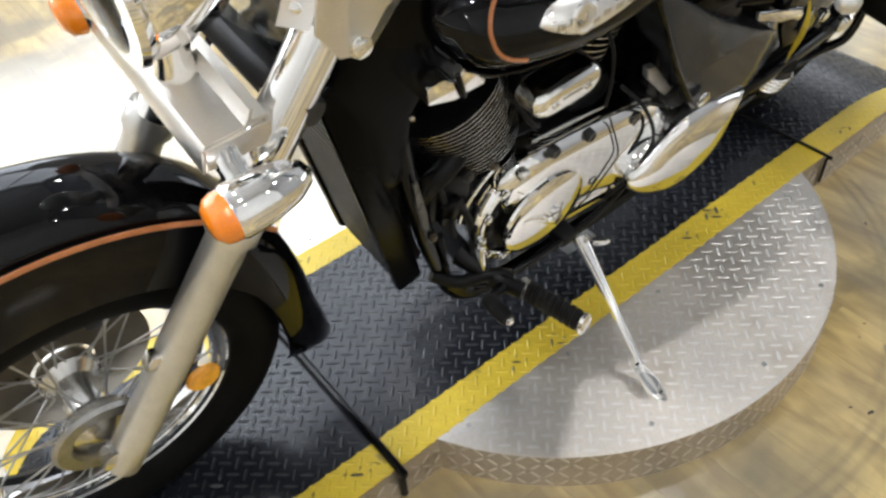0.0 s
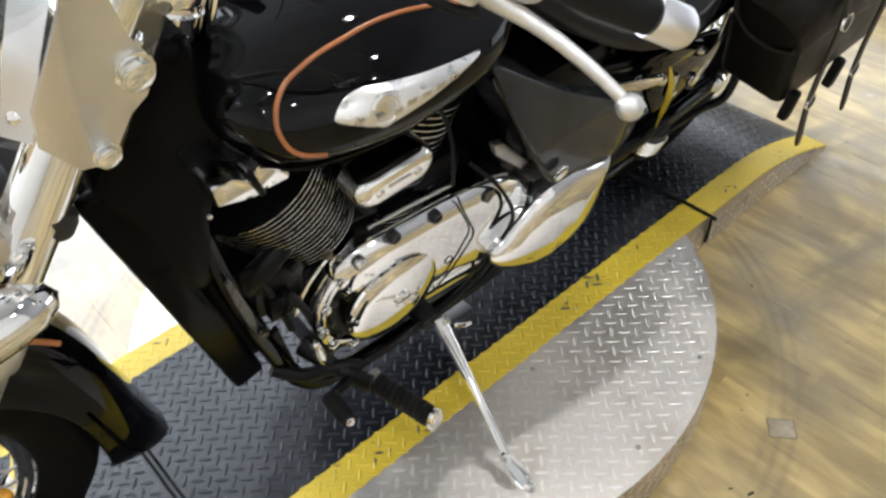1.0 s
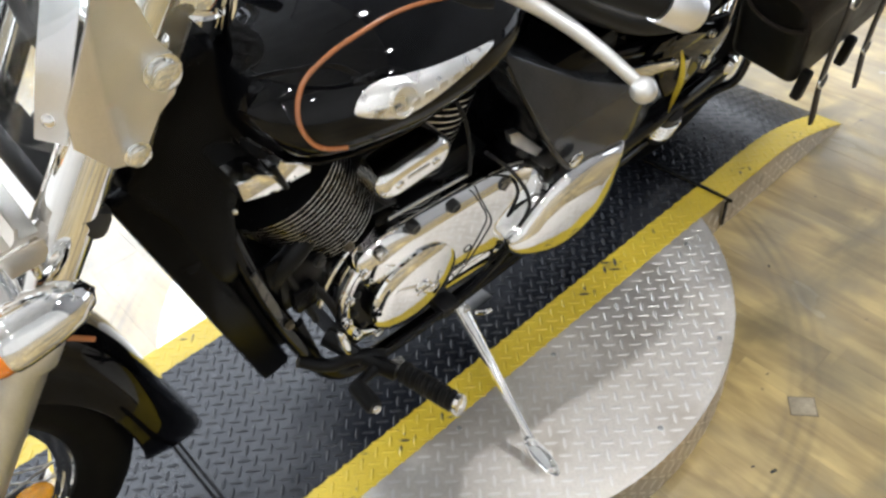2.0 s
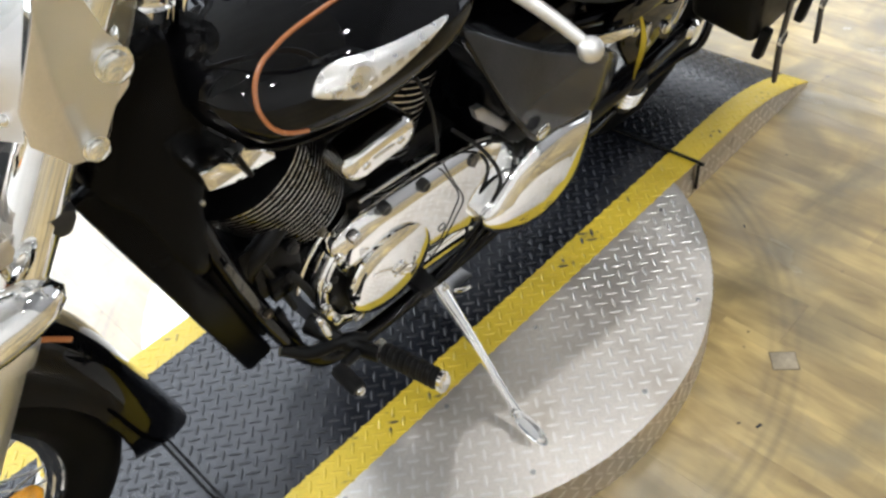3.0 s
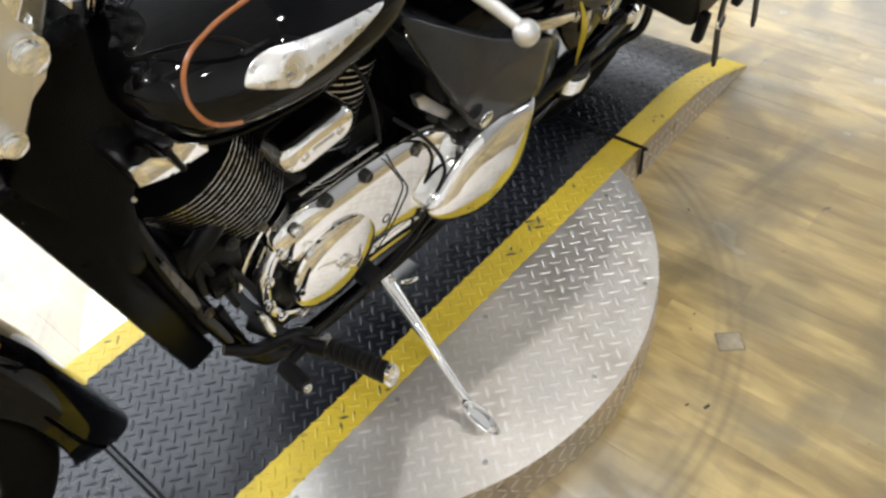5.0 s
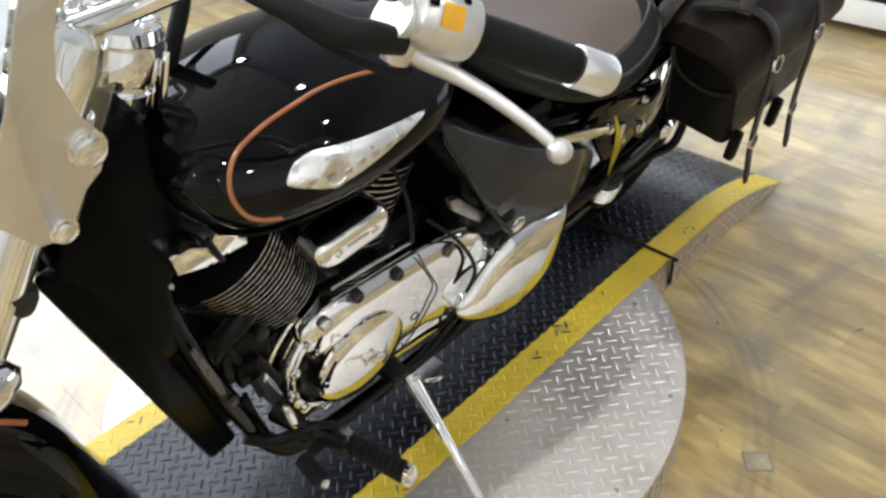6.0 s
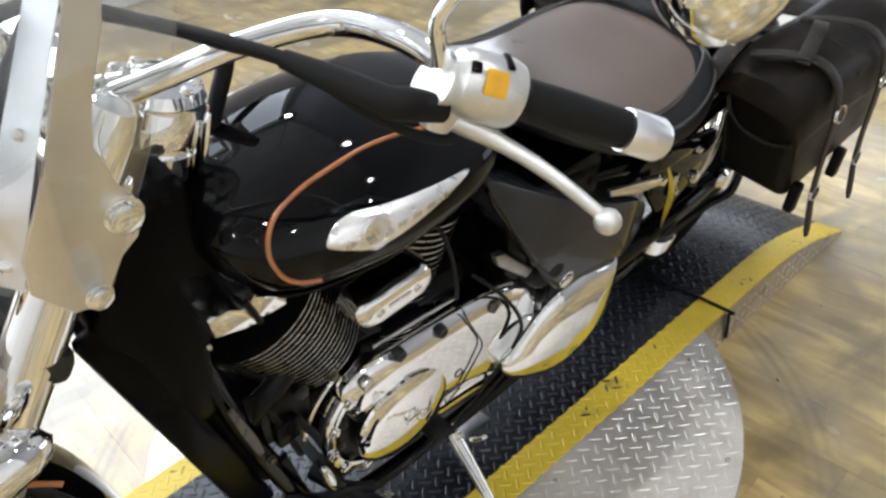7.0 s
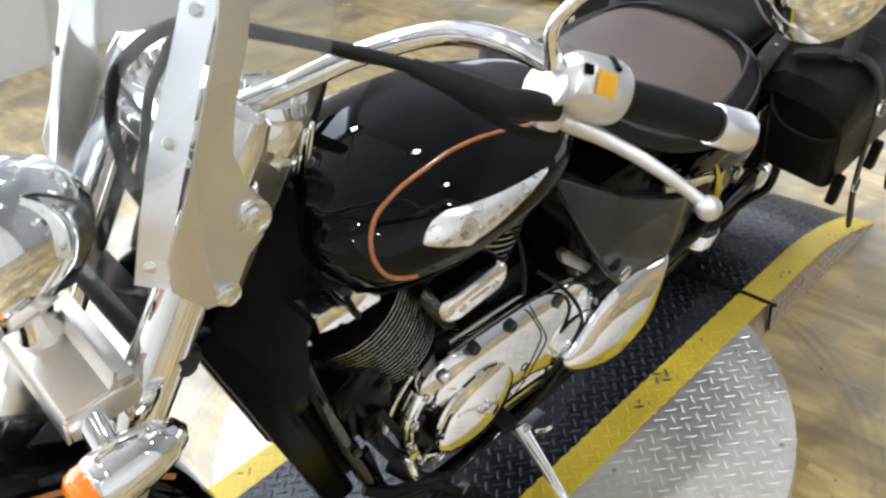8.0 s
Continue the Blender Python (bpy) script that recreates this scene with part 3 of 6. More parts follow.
# the two unpainted segments of the disc, flush with the runway
CUT = math.asin((WIDE / 2) / DISC)
for s in (-1, 1):
    arc = []
    for k in range(49):
        a = CUT + (math.pi - 2 * CUT) * k / 48
        arc.append((DISC * math.cos(a), MID + s * DISC * math.sin(a)))
    bm = bmesh.new()
    up = [bm.verts.new((x, y, TOP)) for x, y in arc]
    dn = [bm.verts.new((x, y, TOP - 0.004)) for x, y in arc]
    bm.faces.new(up), bm.faces.new(dn[::-1])
    for k in range(len(up)):
        bm.faces.new([up[k], up[(k + 1) % len(up)], dn[(k + 1) % len(up)], dn[k]])
    seg_ob = part("disc_segment", bm, ALU, platform, "bare aluminium tread plate")
    rings = [[(x + dx * (x / DISC), y + dx * ((y - MID) / DISC), z) for x, y in arc] for dx, z in ((0, TOP - 0.0045), (0, FLOOR_Z), (-0.004, FLOOR_Z), (-0.004, TOP - 0.0045))]
    part("rim_plate", loft(rings, caps=False, closed=False), SIDEPLATE, seg_ob, "bent tread-plate rim")

# raised lugs of the tread plate, in crossed pairs at 45 degrees to the runway
LUG_A = 0.0260
DISC_PITCH, DECK_PITCH = (0.0367, 0.0367), (0.0347, 0.0306)


def lug_points(long, wide, high):
    base = [(-long, 0), (-long * 0.45, -wide), (long * 0.45, -wide), (long, 0), (long * 0.45, wide), (-long * 0.45, wide)]
    top = [(-long * 0.55, -wide * 0.3), (long * 0.55, -wide * 0.3), (long * 0.55, wide * 0.3), (-long * 0.55, wide * 0.3)]
    faces = [(0, 1, 6), (1, 2, 7, 6), (2, 3, 7), (3, 8, 7), (3, 4, 8), (4, 5, 9, 8), (5, 0, 9), (0, 6, 9), (6, 7, 8, 9)]
    return [(x, y, 0.0) for x, y in base] + [(x, y, high) for x, y in top], faces


LUGV, LUGF = lug_points(0.0148, 0.0033, 0.0013)


def lugs(name, spots, material, parent, label):
    """One joined mesh of lugs at frames (origin, along, across, normal)."""
    verts, faces = [], []
    for o, u, v, w in spots:
        k = len(verts)
        verts += [tuple(o + u * a + v * b + w * c) for a, b, c in LUGV]
        faces += [tuple(k + i for i in f) for f in LUGF]
    me = bpy.data.meshes.new(name)
    me.from_pydata(verts, [], faces)
    me.validate()
    me.materials.append(material)
    ob = new(name, me)
    ob.parent = parent
    return tagged(ob, label, kind="stuff")


spots = {"black": [], "yellow": [], "alu": []}
UPV = Vector((0, 0, 1))


def lattice(pitch, first, x0, x1, y0, y1):
    """Centres of the lugs of both slants on one plate, with their directions."""
    for half, turn in ((0.0, -40.0), (0.5, 49.0)):
        u = Vector((math.cos(radians(turn)), math.sin(radians(turn)), 0))
        v = Vector((-u.y, u.x, 0))
        for m in range(int((x0 - first[0]) / pitch[0]) - 1, int((x1 - first[0]) / pitch[0]) + 2):
            for n in range(int((y0 - first[1]) / pitch[1]) - 1, int((y1 - first[1]) / pitch[1]) + 2):
                yield first[0] + pitch[0] * (m + half), first[1] + pitch[1] * (n + half), u, v


for x, y, along, across in lattice(DECK_PITCH, (0.0125, 0.0058), -HALF, HALF, 0.0, WIDE):
    if abs(y - MID) < WIDE / 2 - 0.004 and abs(x) < HALF - 0.02 and abs(abs(x) - HINGE) > 0.014:
        dz = (deck_z(x + 0.01) - deck_z(x - 0.01)) / 0.02
        u, v = (Vector((d.x, d.y, d.x * dz)).normalized() for d in (along, across))
        where = "yellow" if abs(y - MID) > WIDE / 2 - BAND else "black"
        spots[where].append((Vector((x, y, deck_z(x))), u, v, Vector((-dz, 0, 1)).normalized()))
for x, y, along, across in lattice(DISC_PITCH, (0.0012, 0.0168), -DISC, DISC, MID - DISC, MID + DISC):
    if math.hypot(x, y - MID) < DISC - 0.012 and abs(y - MID) > WIDE / 2 + 0.008:
        # lugs sink towards the near left: the glare that hides them, put into height
        worn = min(1.0, max(0.0, (x + 0.02 + 0.35 * (y + 0.2)) / 0.26))
        spots["alu"].append((Vector((x, y, TOP)), along, across, UPV * (0.22 + 0.78 * worn)))
lugs("tread_pattern", spots["black"], BLACKLUG, platform, "raised black tread lugs, some worn to metal")
lugs("tread_pattern", spots["yellow"], YELLOWLUG, platform, "raised yellow painted tread lugs")
lugs("tread_pattern", spots["alu"], ALULUG, platform, "raised shiny tread lugs")
side = []
for s in (-1, 1):
    n = int(DISC * (math.pi - 2 * CUT) / LUG_A)
    for i in range(1, n):
        a = CUT + (math.pi - 2 * CUT) * i / n
        out = Vector((math.cos(a), s * math.sin(a), 0))
        tan = Vector((-math.sin(a), s * math.cos(a), 0))
        for j in range(4):
            z = FLOOR_Z + 0.014 + j * LUG_A
            u, v = (tan + UPV).normalized(), (UPV - tan).normalized()
            if (i + j) % 2:
                u, v = v, u
            side.append((Vector((0, MID, z)) + out * (DISC + 0.0005), u, v, out))
for y, ny in ((0.0, -1), (WIDE, 1)):
    for i in range(int(2 * HALF / LUG_A)):
        x = -HALF + 0.02 + i * LUG_A
        if abs(x) < math.sqrt(DISC**2 - (WIDE / 2) ** 2) or abs(abs(x) - HINGE) < 0.012:
            continue
        for j in range(4):
            z = FLOOR_Z + 0.014 + j * LUG_A
            if z < deck_z(x) - 0.012:
                tan = Vector((1, 0, 0))
                u, v = (tan + UPV).normalized(), (UPV - tan).normalized()
                if (i + j) % 2:
                    u, v = v, u
                side.append((Vector((x, y + ny * 0.0005, z)), u, v, Vector((0, ny, 0))))
lugs("tread_pattern", side, SIDELUG, platform, "raised lugs of the dull side plates")

# screws of the disc, a bare patch beside the stand, hinge rods
for x, y in ((0.014, -0.029), (0.018, -0.29), (0.274, -0.243), (-0.242, -0.021), (-0.244, -0.238), (-0.499, -0.017), (0.46, -0.03), (-0.25, 0.85), (0.25, 0.85), (0.02, 0.63), (-0.45, 0.63)):
    part("screw", lathe([(0.005, 0), (0.005, 0.0016), (0.0036, 0.0026), (0.002, 0.0026), (0.002, 0.0012), (0, 0.0012)], pose(x, y, TOP), 12), GREYPANEL, platform)
part("bare_patch", box((-0.045, 0.178, TOP + 0.0004), (0.045, 0.245, TOP + 0.0024), 0.0006, m=None), GREYPANEL, platform, "bare grey metal patch on the black deck")
for x in (-HINGE, HINGE):
    r = 0.0085 if x < 0 else 0.004
    rod = spline([(x, WIDE + 0.006, FLOOR_Z + 0.02), (x, WIDE + 0.008, TOP - 0.01), (x, WIDE - 0.004, TOP + r * 0.8), (x, WIDE / 2, TOP + r * 0.8), (x, 0.004, TOP + r * 0.8), (x, -0.008, TOP - 0.01), (x, -0.006, FLOOR_Z + 0.02)], 6)
    part("hinge_rod", tube(rod, r, 10), GLOSS if x < 0 else RUBBER, platform, "black hinge rod bent over the edge")
# small square repair and chips in the floor
patch = tagged(finish("floor_patch", box((-0.021, -0.024, 0.0004), (0.021, 0.024, 0.0012), 0.0004, m=pose(0.316, -0.423, FLOOR_Z, 0, 0, 40)), mat("pale_patch", (0.38, 0.32, 0.22), 0.5, 0, 0.25, 30, 200)), "small pale square repair in the wooden floor", "floor patch")
part("rim", box((-0.0235, -0.0265, 0.0001), (0.0235, 0.0265, 0.0005), 0.0001, m=pose(0.316, -0.423, FLOOR_Z, 0, 0, 40)), mat("dark_patch_rim", (0.19, 0.15, 0.085), 0.6, 0, 0.3, 40, 200), patch, "dark dirt line round the repair")
for x, y, s in ((0.148, -0.462, 0.007), (0.62, -0.16, 0.005), (0.13, -0.43, 0.004), (0.34, -0.33, 0.003)):
    tagged(finish("floor_chip", box((-s, -s * 0.4, 0.0002), (s, s * 0.4, 0.0012), 0.0003, m=pose(x, y, FLOOR_Z, 0, 0, 30 + 900 * x)), BLACKMETAL), "small dark chip in the wooden floor", "chip", "chips in the floor")


# ---- the motorcycle, in its own upright frame: nose towards -x, its left side towards -y ----
LEAN_M = pose(0, 0.30, 0.08, 12)
bike = thing("motorcycle", LEAN_M, "black cruiser motorcycle with chrome engine covers leaning on its side stand", "motorcycle")
Y = Vector((0, 1, 0))
FW, RW = Vector((-1.03, 0, 0.335)), Vector((0.69, 0, 0.335))


def ring_m(c, y=0.0):
    """A frame at the wheel's middle with z along -y (the bike's left)."""
    return Matrix.Translation((c.x, c.y + y, c.z)) @ pose(0, 0, 0, 90)


def wheel(name, c, tyre_r, half, rim_r, label):
    hub = part(name, lathe([(0.018, -0.075), (0.045, -0.07), (0.048, -0.045), (0.03, -0.03), (0.03, 0.03), (0.05, 0.04), (0.06, 0.052), (0.058, 0.066), (0.03, 0.068), (0.02, 0.074), (0.012, 0.075)], ring_m(c), 32), SATIN, bike, label)
    prof = []
    for k in range(17):
        a = -math.pi * 0.62 + math.pi * 1.24 * k / 16
        prof.append((tyre_r - half * 0.95 + half * 0.95 * math.cos(a), half * math.sin(a)))
    prof = [(rim_r - 0.005, -half * 0.62)] + prof + [(rim_r - 0.005, half * 0.62)]
    part("tyre", lathe(prof, ring_m(c), 72, closed_profile=True), TYRE, hub, "black road tyre")
    w = half * 0.68
    part("rim", lathe([(rim_r + 0.008, -w), (rim_r + 0.012, -w + 0.004), (rim_r - 0.004, -w + 0.012), (rim_r - 0.014, -w * 0.5), (rim_r - 0.024, -w * 0.3), (rim_r - 0.028, w * 0.3), (rim_r - 0.027, w * 0.46), (rim_r - 0.018, w * 0.5), (rim_r - 0.017, w * 0.64), (rim_r - 0.008, w * 0.69), (rim_r - 0.006, w - 0.01), (rim_r + 0.012, w - 0.004), (rim_r + 0.008, w), (rim_r + 0.002, w - 0.004), (rim_r - 0.012, w * 0.45), (rim_r - 0.012, -w * 0.45), (rim_r + 0.002, -w + 0.004)], ring_m(c), 64, closed_profile=True), CHROME, hub, "chrome wheel rim")
    for k in range(36):
        a, side, lean = 2 * math.pi * k / 36, (1 if k % 2 else -1), (0.55 if k % 4 < 2 else -0.55)
        p = Vector((0.046 * math.cos(a), 0.046 * math.sin(a), 0.042 * side))
        q = Vector(((rim_r - 0.02) * math.cos(a + lean * 0.5), (rim_r - 0.02) * math.sin(a + lean * 0.5), 0.01 * side))
        m = ring_m(c)
        part("spoke", tube([m @ p, m @ q], 0.0019, 6), GREYPANEL, hub)
    return hub


front = wheel("front_wheel", FW, 0.333, 0.066, 0.232, "spoked front wheel with chrome rim")
part("hub_flange", lathe([(0.045, 0.070), (0.072, 0.070), (0.076, 0.074), (0.070, 0.079), (0.050, 0.079), (0.045, 0.074)], ring_m(FW), 40, closed_profile=True), GREYPANEL, front, "dull grey hub flange")
part("brake_disc", lathe([(0.05, -0.068), (0.14, -0.068), (0.14, -0.073), (0.05, -0.073)], ring_m(FW), 48, closed_profile=True), EMBOSS, front, "dull steel brake disc")
part("caliper", box((-0.05, 0.058, -0.045), (0.05, 0.10, 0.045), 0.012, m=Matrix.Translation(FW) @ pose(0.10, 0, 0.10)), BLACKMETAL, bike, "black brake caliper")
rear = wheel("rear_wheel", RW, 0.333, 0.085, 0.215, "rear wheel with chrome rim")
part("drum", lathe([(0.1, -0.05), (0.11, 0.02), (0.1, 0.06), (0.06, 0.075), (0.0, 0.078)], ring_m(RW), 36), SATIN, rear, "satin aluminium drum hub")


def fender(name, c, a0, a1, r_side, r_top, half, label, n=40, tail=0.0, radii=None):
    """An arched mudguard swept round the wheel's middle between two angles (0 is backwards, 90 upwards)."""
    rings = []
    for k in range(n + 1):
        f = k / n
        a = radians(a0 + (a1 - a0) * f)
        flare = tail * max(0.0, 1 - f * 5) ** 2
        h = half * (1.0 if f > 0.06 else 0.75 + 0.25 * math.sin(f / 0.06 * math.pi / 2))
        ring = []
        outer, inner = [], []
        for i in range(17):
            b = math.pi * i / 16
            yy = -h * math.copysign(abs(math.cos(b)) ** 0.6, math.cos(b))
            top = r_top if not radii else curve_at(radii[0], radii[1], a0 + (a1 - a0) * f)
            rr = r_side + (top - r_side) * math.sin(b) ** 0.75 + flare
            outer.append((rr, yy))
            inner.append((rr - 0.004, yy * 0.96))
        for rr, yy in outer + inner[::-1]:
            ring.append((c.x + rr * math.cos(a), yy, c.z + rr * math.sin(a)))
        rings.append(ring)
    return part(name, loft(rings), GLOSS, bike, label)


ff = fender("front_fender", FW, -22, 158, 0.305, 0.45, 0.083, "deep black front mudguard with a copper pinstripe", tail=0.03, radii=([-22, -14, 2, 35, 60, 90, 158], [0.425, 0.402, 0.383, 0.400, 0.435, 0.455, 0.46]))
for s in (-1,):
    line = [(FW.x + 0.412 * math.cos(radians(a)), s * 0.0805, FW.z + 0.412 * math.sin(radians(a))) for a in range(38, 152, 4)]
    part("pinstripe", tube(line, 0.0042, 8, flat=0.5), COPPER, ff, "copper pinstripe")
fender("rear_fender", RW, 4, 148, 0.20, 0.40, 0.105, "black rear mudguard under the seat")

# fork legs
for s in (-1, 1):
    top, low = Vector((-0.555, s * 0.112, 1.005)), Vector((-1.045, s * 0.112, 0.28))
    d = (low - top).normalized()
    up = Vector((-0.555, s * 0.1035, 1.005))
    leg = part("fork_leg", tube([up, up + d * 0.2, up + d * 0.21, up + d * 0.37], [0.0315, 0.0315, 0.0325, 0.0325], 28), CHROME, bike, "chrome upper fork shroud")
    part("fork_cap", tube([up - d * 0.002, up - d * 0.05, up - d * 0.075, up - d * 0.082], [0.0315, 0.0315, 0.027, 0.014], 24), CHROME, leg)
    part("slider", tube([top + d * 0.365, top + d * 0.372, top + d * 0.40, top + d * 0.41, top + d * 0.78, top + d * 0.845, top + d * 0.852], [0.034, 0.035, 0.035, 0.0285, 0.0285, 0.027, 0.022], 28), SILVER, leg, "satin aluminium fork slider")
    part("brake_lug", box((-0.006, -0.012, -0.014), (0.03, 0.012, 0.014), 0.006, m=Matrix.Translation(top + d * 0.62) @ pose(0, 0, 0, 0, 34) @ pose(-0.035, 0, 0)), SATIN, leg)
    part("axle_clamp", lathe([(0.01, -0.014), (0.021, -0.012), (0.021, 0.012), (0.01, 0.014)], ring_m(FW, s * 0.112), 24), SATIN, leg)
refl = part("reflector", lathe([(0.027, 0), (0.028, 0.004), (0.025, 0.008), (0, 0.0095)], ring_m(Vector((-0.872, -0.094, 0.372))), 28), AMBER, bike, "round amber side reflector")
part("bracket", box((-0.96, -0.092, 0.375), (-0.872, -0.086, 0.395), 0.002), BLACKMETAL, refl)

# headlamp and its tray
lampm = axis((-0.815, 0, 0.985), (1, 0, 0.03)) @ Matrix.Scale(0.88, 4)
head = part("headlamp", lathe([(0.088, 0.0), (0.104, 0.004), (0.107, 0.014), (0.101, 0.024), (0.103, 0.03), (0.100, 0.07), (0.085, 0.12), (0.058, 0.158), (0.025, 0.178), (0.0, 0.183)], lampm, 48), CHROME, bike, "round chrome headlamp shell")
part("lens", lathe([(0.0, -0.016), (0.04, -0.013), (0.075, -0.005), (0.09, 0.004)], lampm, 40), LENSGLASS, head, "clear headlamp glass")
prof = [(-0.796, 0.803), (-0.792, 0.834), (-0.786, 0.840), (-0.738, 0.843), (-0.732, 0.850), (-0.728, 0.862), (-0.724, 0.862), (-0.728, 0.848), (-0.708, 0.846), (-0.706, 0.815), (-0.710, 0.815), (-0.712, 0.842), (-0.735, 0.839), (-0.784, 0.836), (-0.788, 0.832), (-0.792, 0.803)]
tray = loft([[(x, y, z + 0.06 * (y + 0.12)) for x, z in prof] for y in (-0.122, -0.118, 0.0, 0.146, 0.15)])
box((-0.79, -0.126, 0.806), (-0.708, -0.1225, 0.838), 0.0012, bm=tray)
lt = part("lamp_tray", tray, PLATE, bike, "bent satin metal tray carrying lamp and indicators")
part("lamp_stem", tube([(-0.755, 0, 0.838), (-0.755, 0, 0.87), (-0.752, 0, 0.915)], [0.03, 0.022, 0.026], 20), CHROME, lt)
part("triple_clamp", box((-0.685, -0.135, 0.805), (-0.635, 0.135, 0.845), 0.012, m=pose(-0.66, 0, 0.83) @ pose(0, 0, 0, 0, 34) @ pose(0.66, 0, -0.83)), BLACKMETAL, bike, "black lower fork yoke")
part("upper_clamp", box((-0.575, -0.125, 0.978), (-0.515, 0.125, 1.012), 0.014, 4, m=pose(-0.55, 0, 1.0) @ pose(0, 0, 0, 0, 34) @ pose(0.55, 0, -1.0)), CHROME, bike, "chrome upper fork yoke")
for s in (-1, 1):
    c = Vector((-0.80, s * 0.178, 0.79 if s < 0 else 0.836))
    im = axis(c, (1, 0, 0.05))
    ind = part("indicator", lathe([(0.030, 0.0), (0.0335, 0.006), (0.034, 0.02), (0.032, 0.05), (0.026, 0.08), (0.015, 0.1), (0.0, 0.108)], im, 32), CHROME, bike, "chrome bullet indicator with an orange lens")
    part("lens", lathe([(0.0, -0.026), (0.018, -0.024), (0.028, -0.016), (0.031, -0.006), (0.031, 0.003)], im, 32), ORANGE, ind, "orange indicator lens")
    part("stalk", tube([(-0.765, s * 0.118, c.z + 0.025), (-0.768, s * 0.15, c.z + 0.01), (-0.77, s * 0.165, c.z + 0.005)], [0.018, 0.0165, 0.018], 18, smooth=4), CHROME, ind)

# windscreen: bent clear sheet, chrome side plates with rivets and bolts
def screen_p(u, v):
    """u across from -1 to 1, v up from 0 to 1."""
    return Vector((-0.69 + 0.13 * v + 0.10 * u * u, 0.25 * u * (0.62 + 0.38 * min(1, v * 1.6)), 0.90 + 0.44 * v))


rows = []
for lift in (0, 1):
    rows.append([[screen_p(-1 + 2 * i / 24, j / 12) + Vector((-0.003 * lift, 0, 0)) for i in range(25)] for j in range(13)])
bm = bmesh.new()
grid = [[[bm.verts.new(p) for p in r] for r in lay] for lay in rows]
for lay in grid:
    for a, b in zip(lay, lay[1:]):
        for k in range(24):
            bm.faces.new([a[k], a[k + 1], b[k + 1], b[k]])
for k in range(24):
    for j in (0, 12):
        bm.faces.new([grid[0][j][k], grid[0][j][k + 1], grid[1][j][k + 1], grid[1][j][k]])
for j in range(12):
    for k in (0, 24):
        bm.faces.new([grid[0][j][k], grid[0][j + 1][k], grid[1][j + 1][k], grid[1][j][k]])
wscreen = part("windscreen", bm, SCREEN, bike, "clear bent windscreen with chrome side plates")
wscreen.visible_shadow = False
for s in (-1, 1):
    plate = [(-0.49, 1.26), (-0.515, 1.165), (-0.545, 1.10), (-0.555, 1.06), (-0.546, 1.015), (-0.533, 0.992), (-0.530, 0.973), (-0.541, 0.946), (-0.562, 0.934), (-0.576, 0.912), (-0.588, 0.892), (-0.602, 0.888), (-0.622, 0.893), (-0.650, 0.938), (-0.645, 0.978), (-0.60, 1.055), (-0.573, 1.116), (-0.542, 1.18), (-0.522, 1.26)]
    pl = part("side_plate", slab(plate, s * 0.138, s * 0.142, 0.0012), PLATE, wscreen, "flat chrome bracket plate")
    rear_edge = [(-0.51, 1.25), (-0.560, 1.154), (-0.590, 1.090), (-0.623, 1.019), (-0.653, 0.942)]
    fore_edge = [(-0.522, 1.245), (-0.576, 1.141), (-0.611, 1.076), (-0.643, 1.002), (-0.670, 0.930)]
    rings = [[(xa, s * 0.137, za), (xb, s * 0.095, zb), (xb + 0.002, s * 0.093, zb), (xa + 0.002, s * 0.135, za)] for (xa, za), (xb, zb) in zip(rear_edge, fore_edge)]
    part("edge_bar", loft(rings), TRIM, wscreen, "flat bright screen edge bar")
    for x, z, y, r in ((-0.549, 0.980, 0.142, 0.0165), (-0.596, 0.900, 0.142, 0.012)):
        bolt("bolt", (x, s * y, z), (0, s, 0), wscreen, r, r * 0.9)
    for x, z in ((-0.601, 1.083), (-0.545, 1.195), (-0.655, 0.96)):
        bolt("rivet", (x, s * 0.1165, z), (-0.7, s * 0.63, 0.32), wscreen, 0.0055, 0.004)
    part("clamp", tube([(-0.596, s * 0.136, 0.90), (-0.62, s * 0.112, 0.905)], 0.014, 14), CHROME, wscreen)

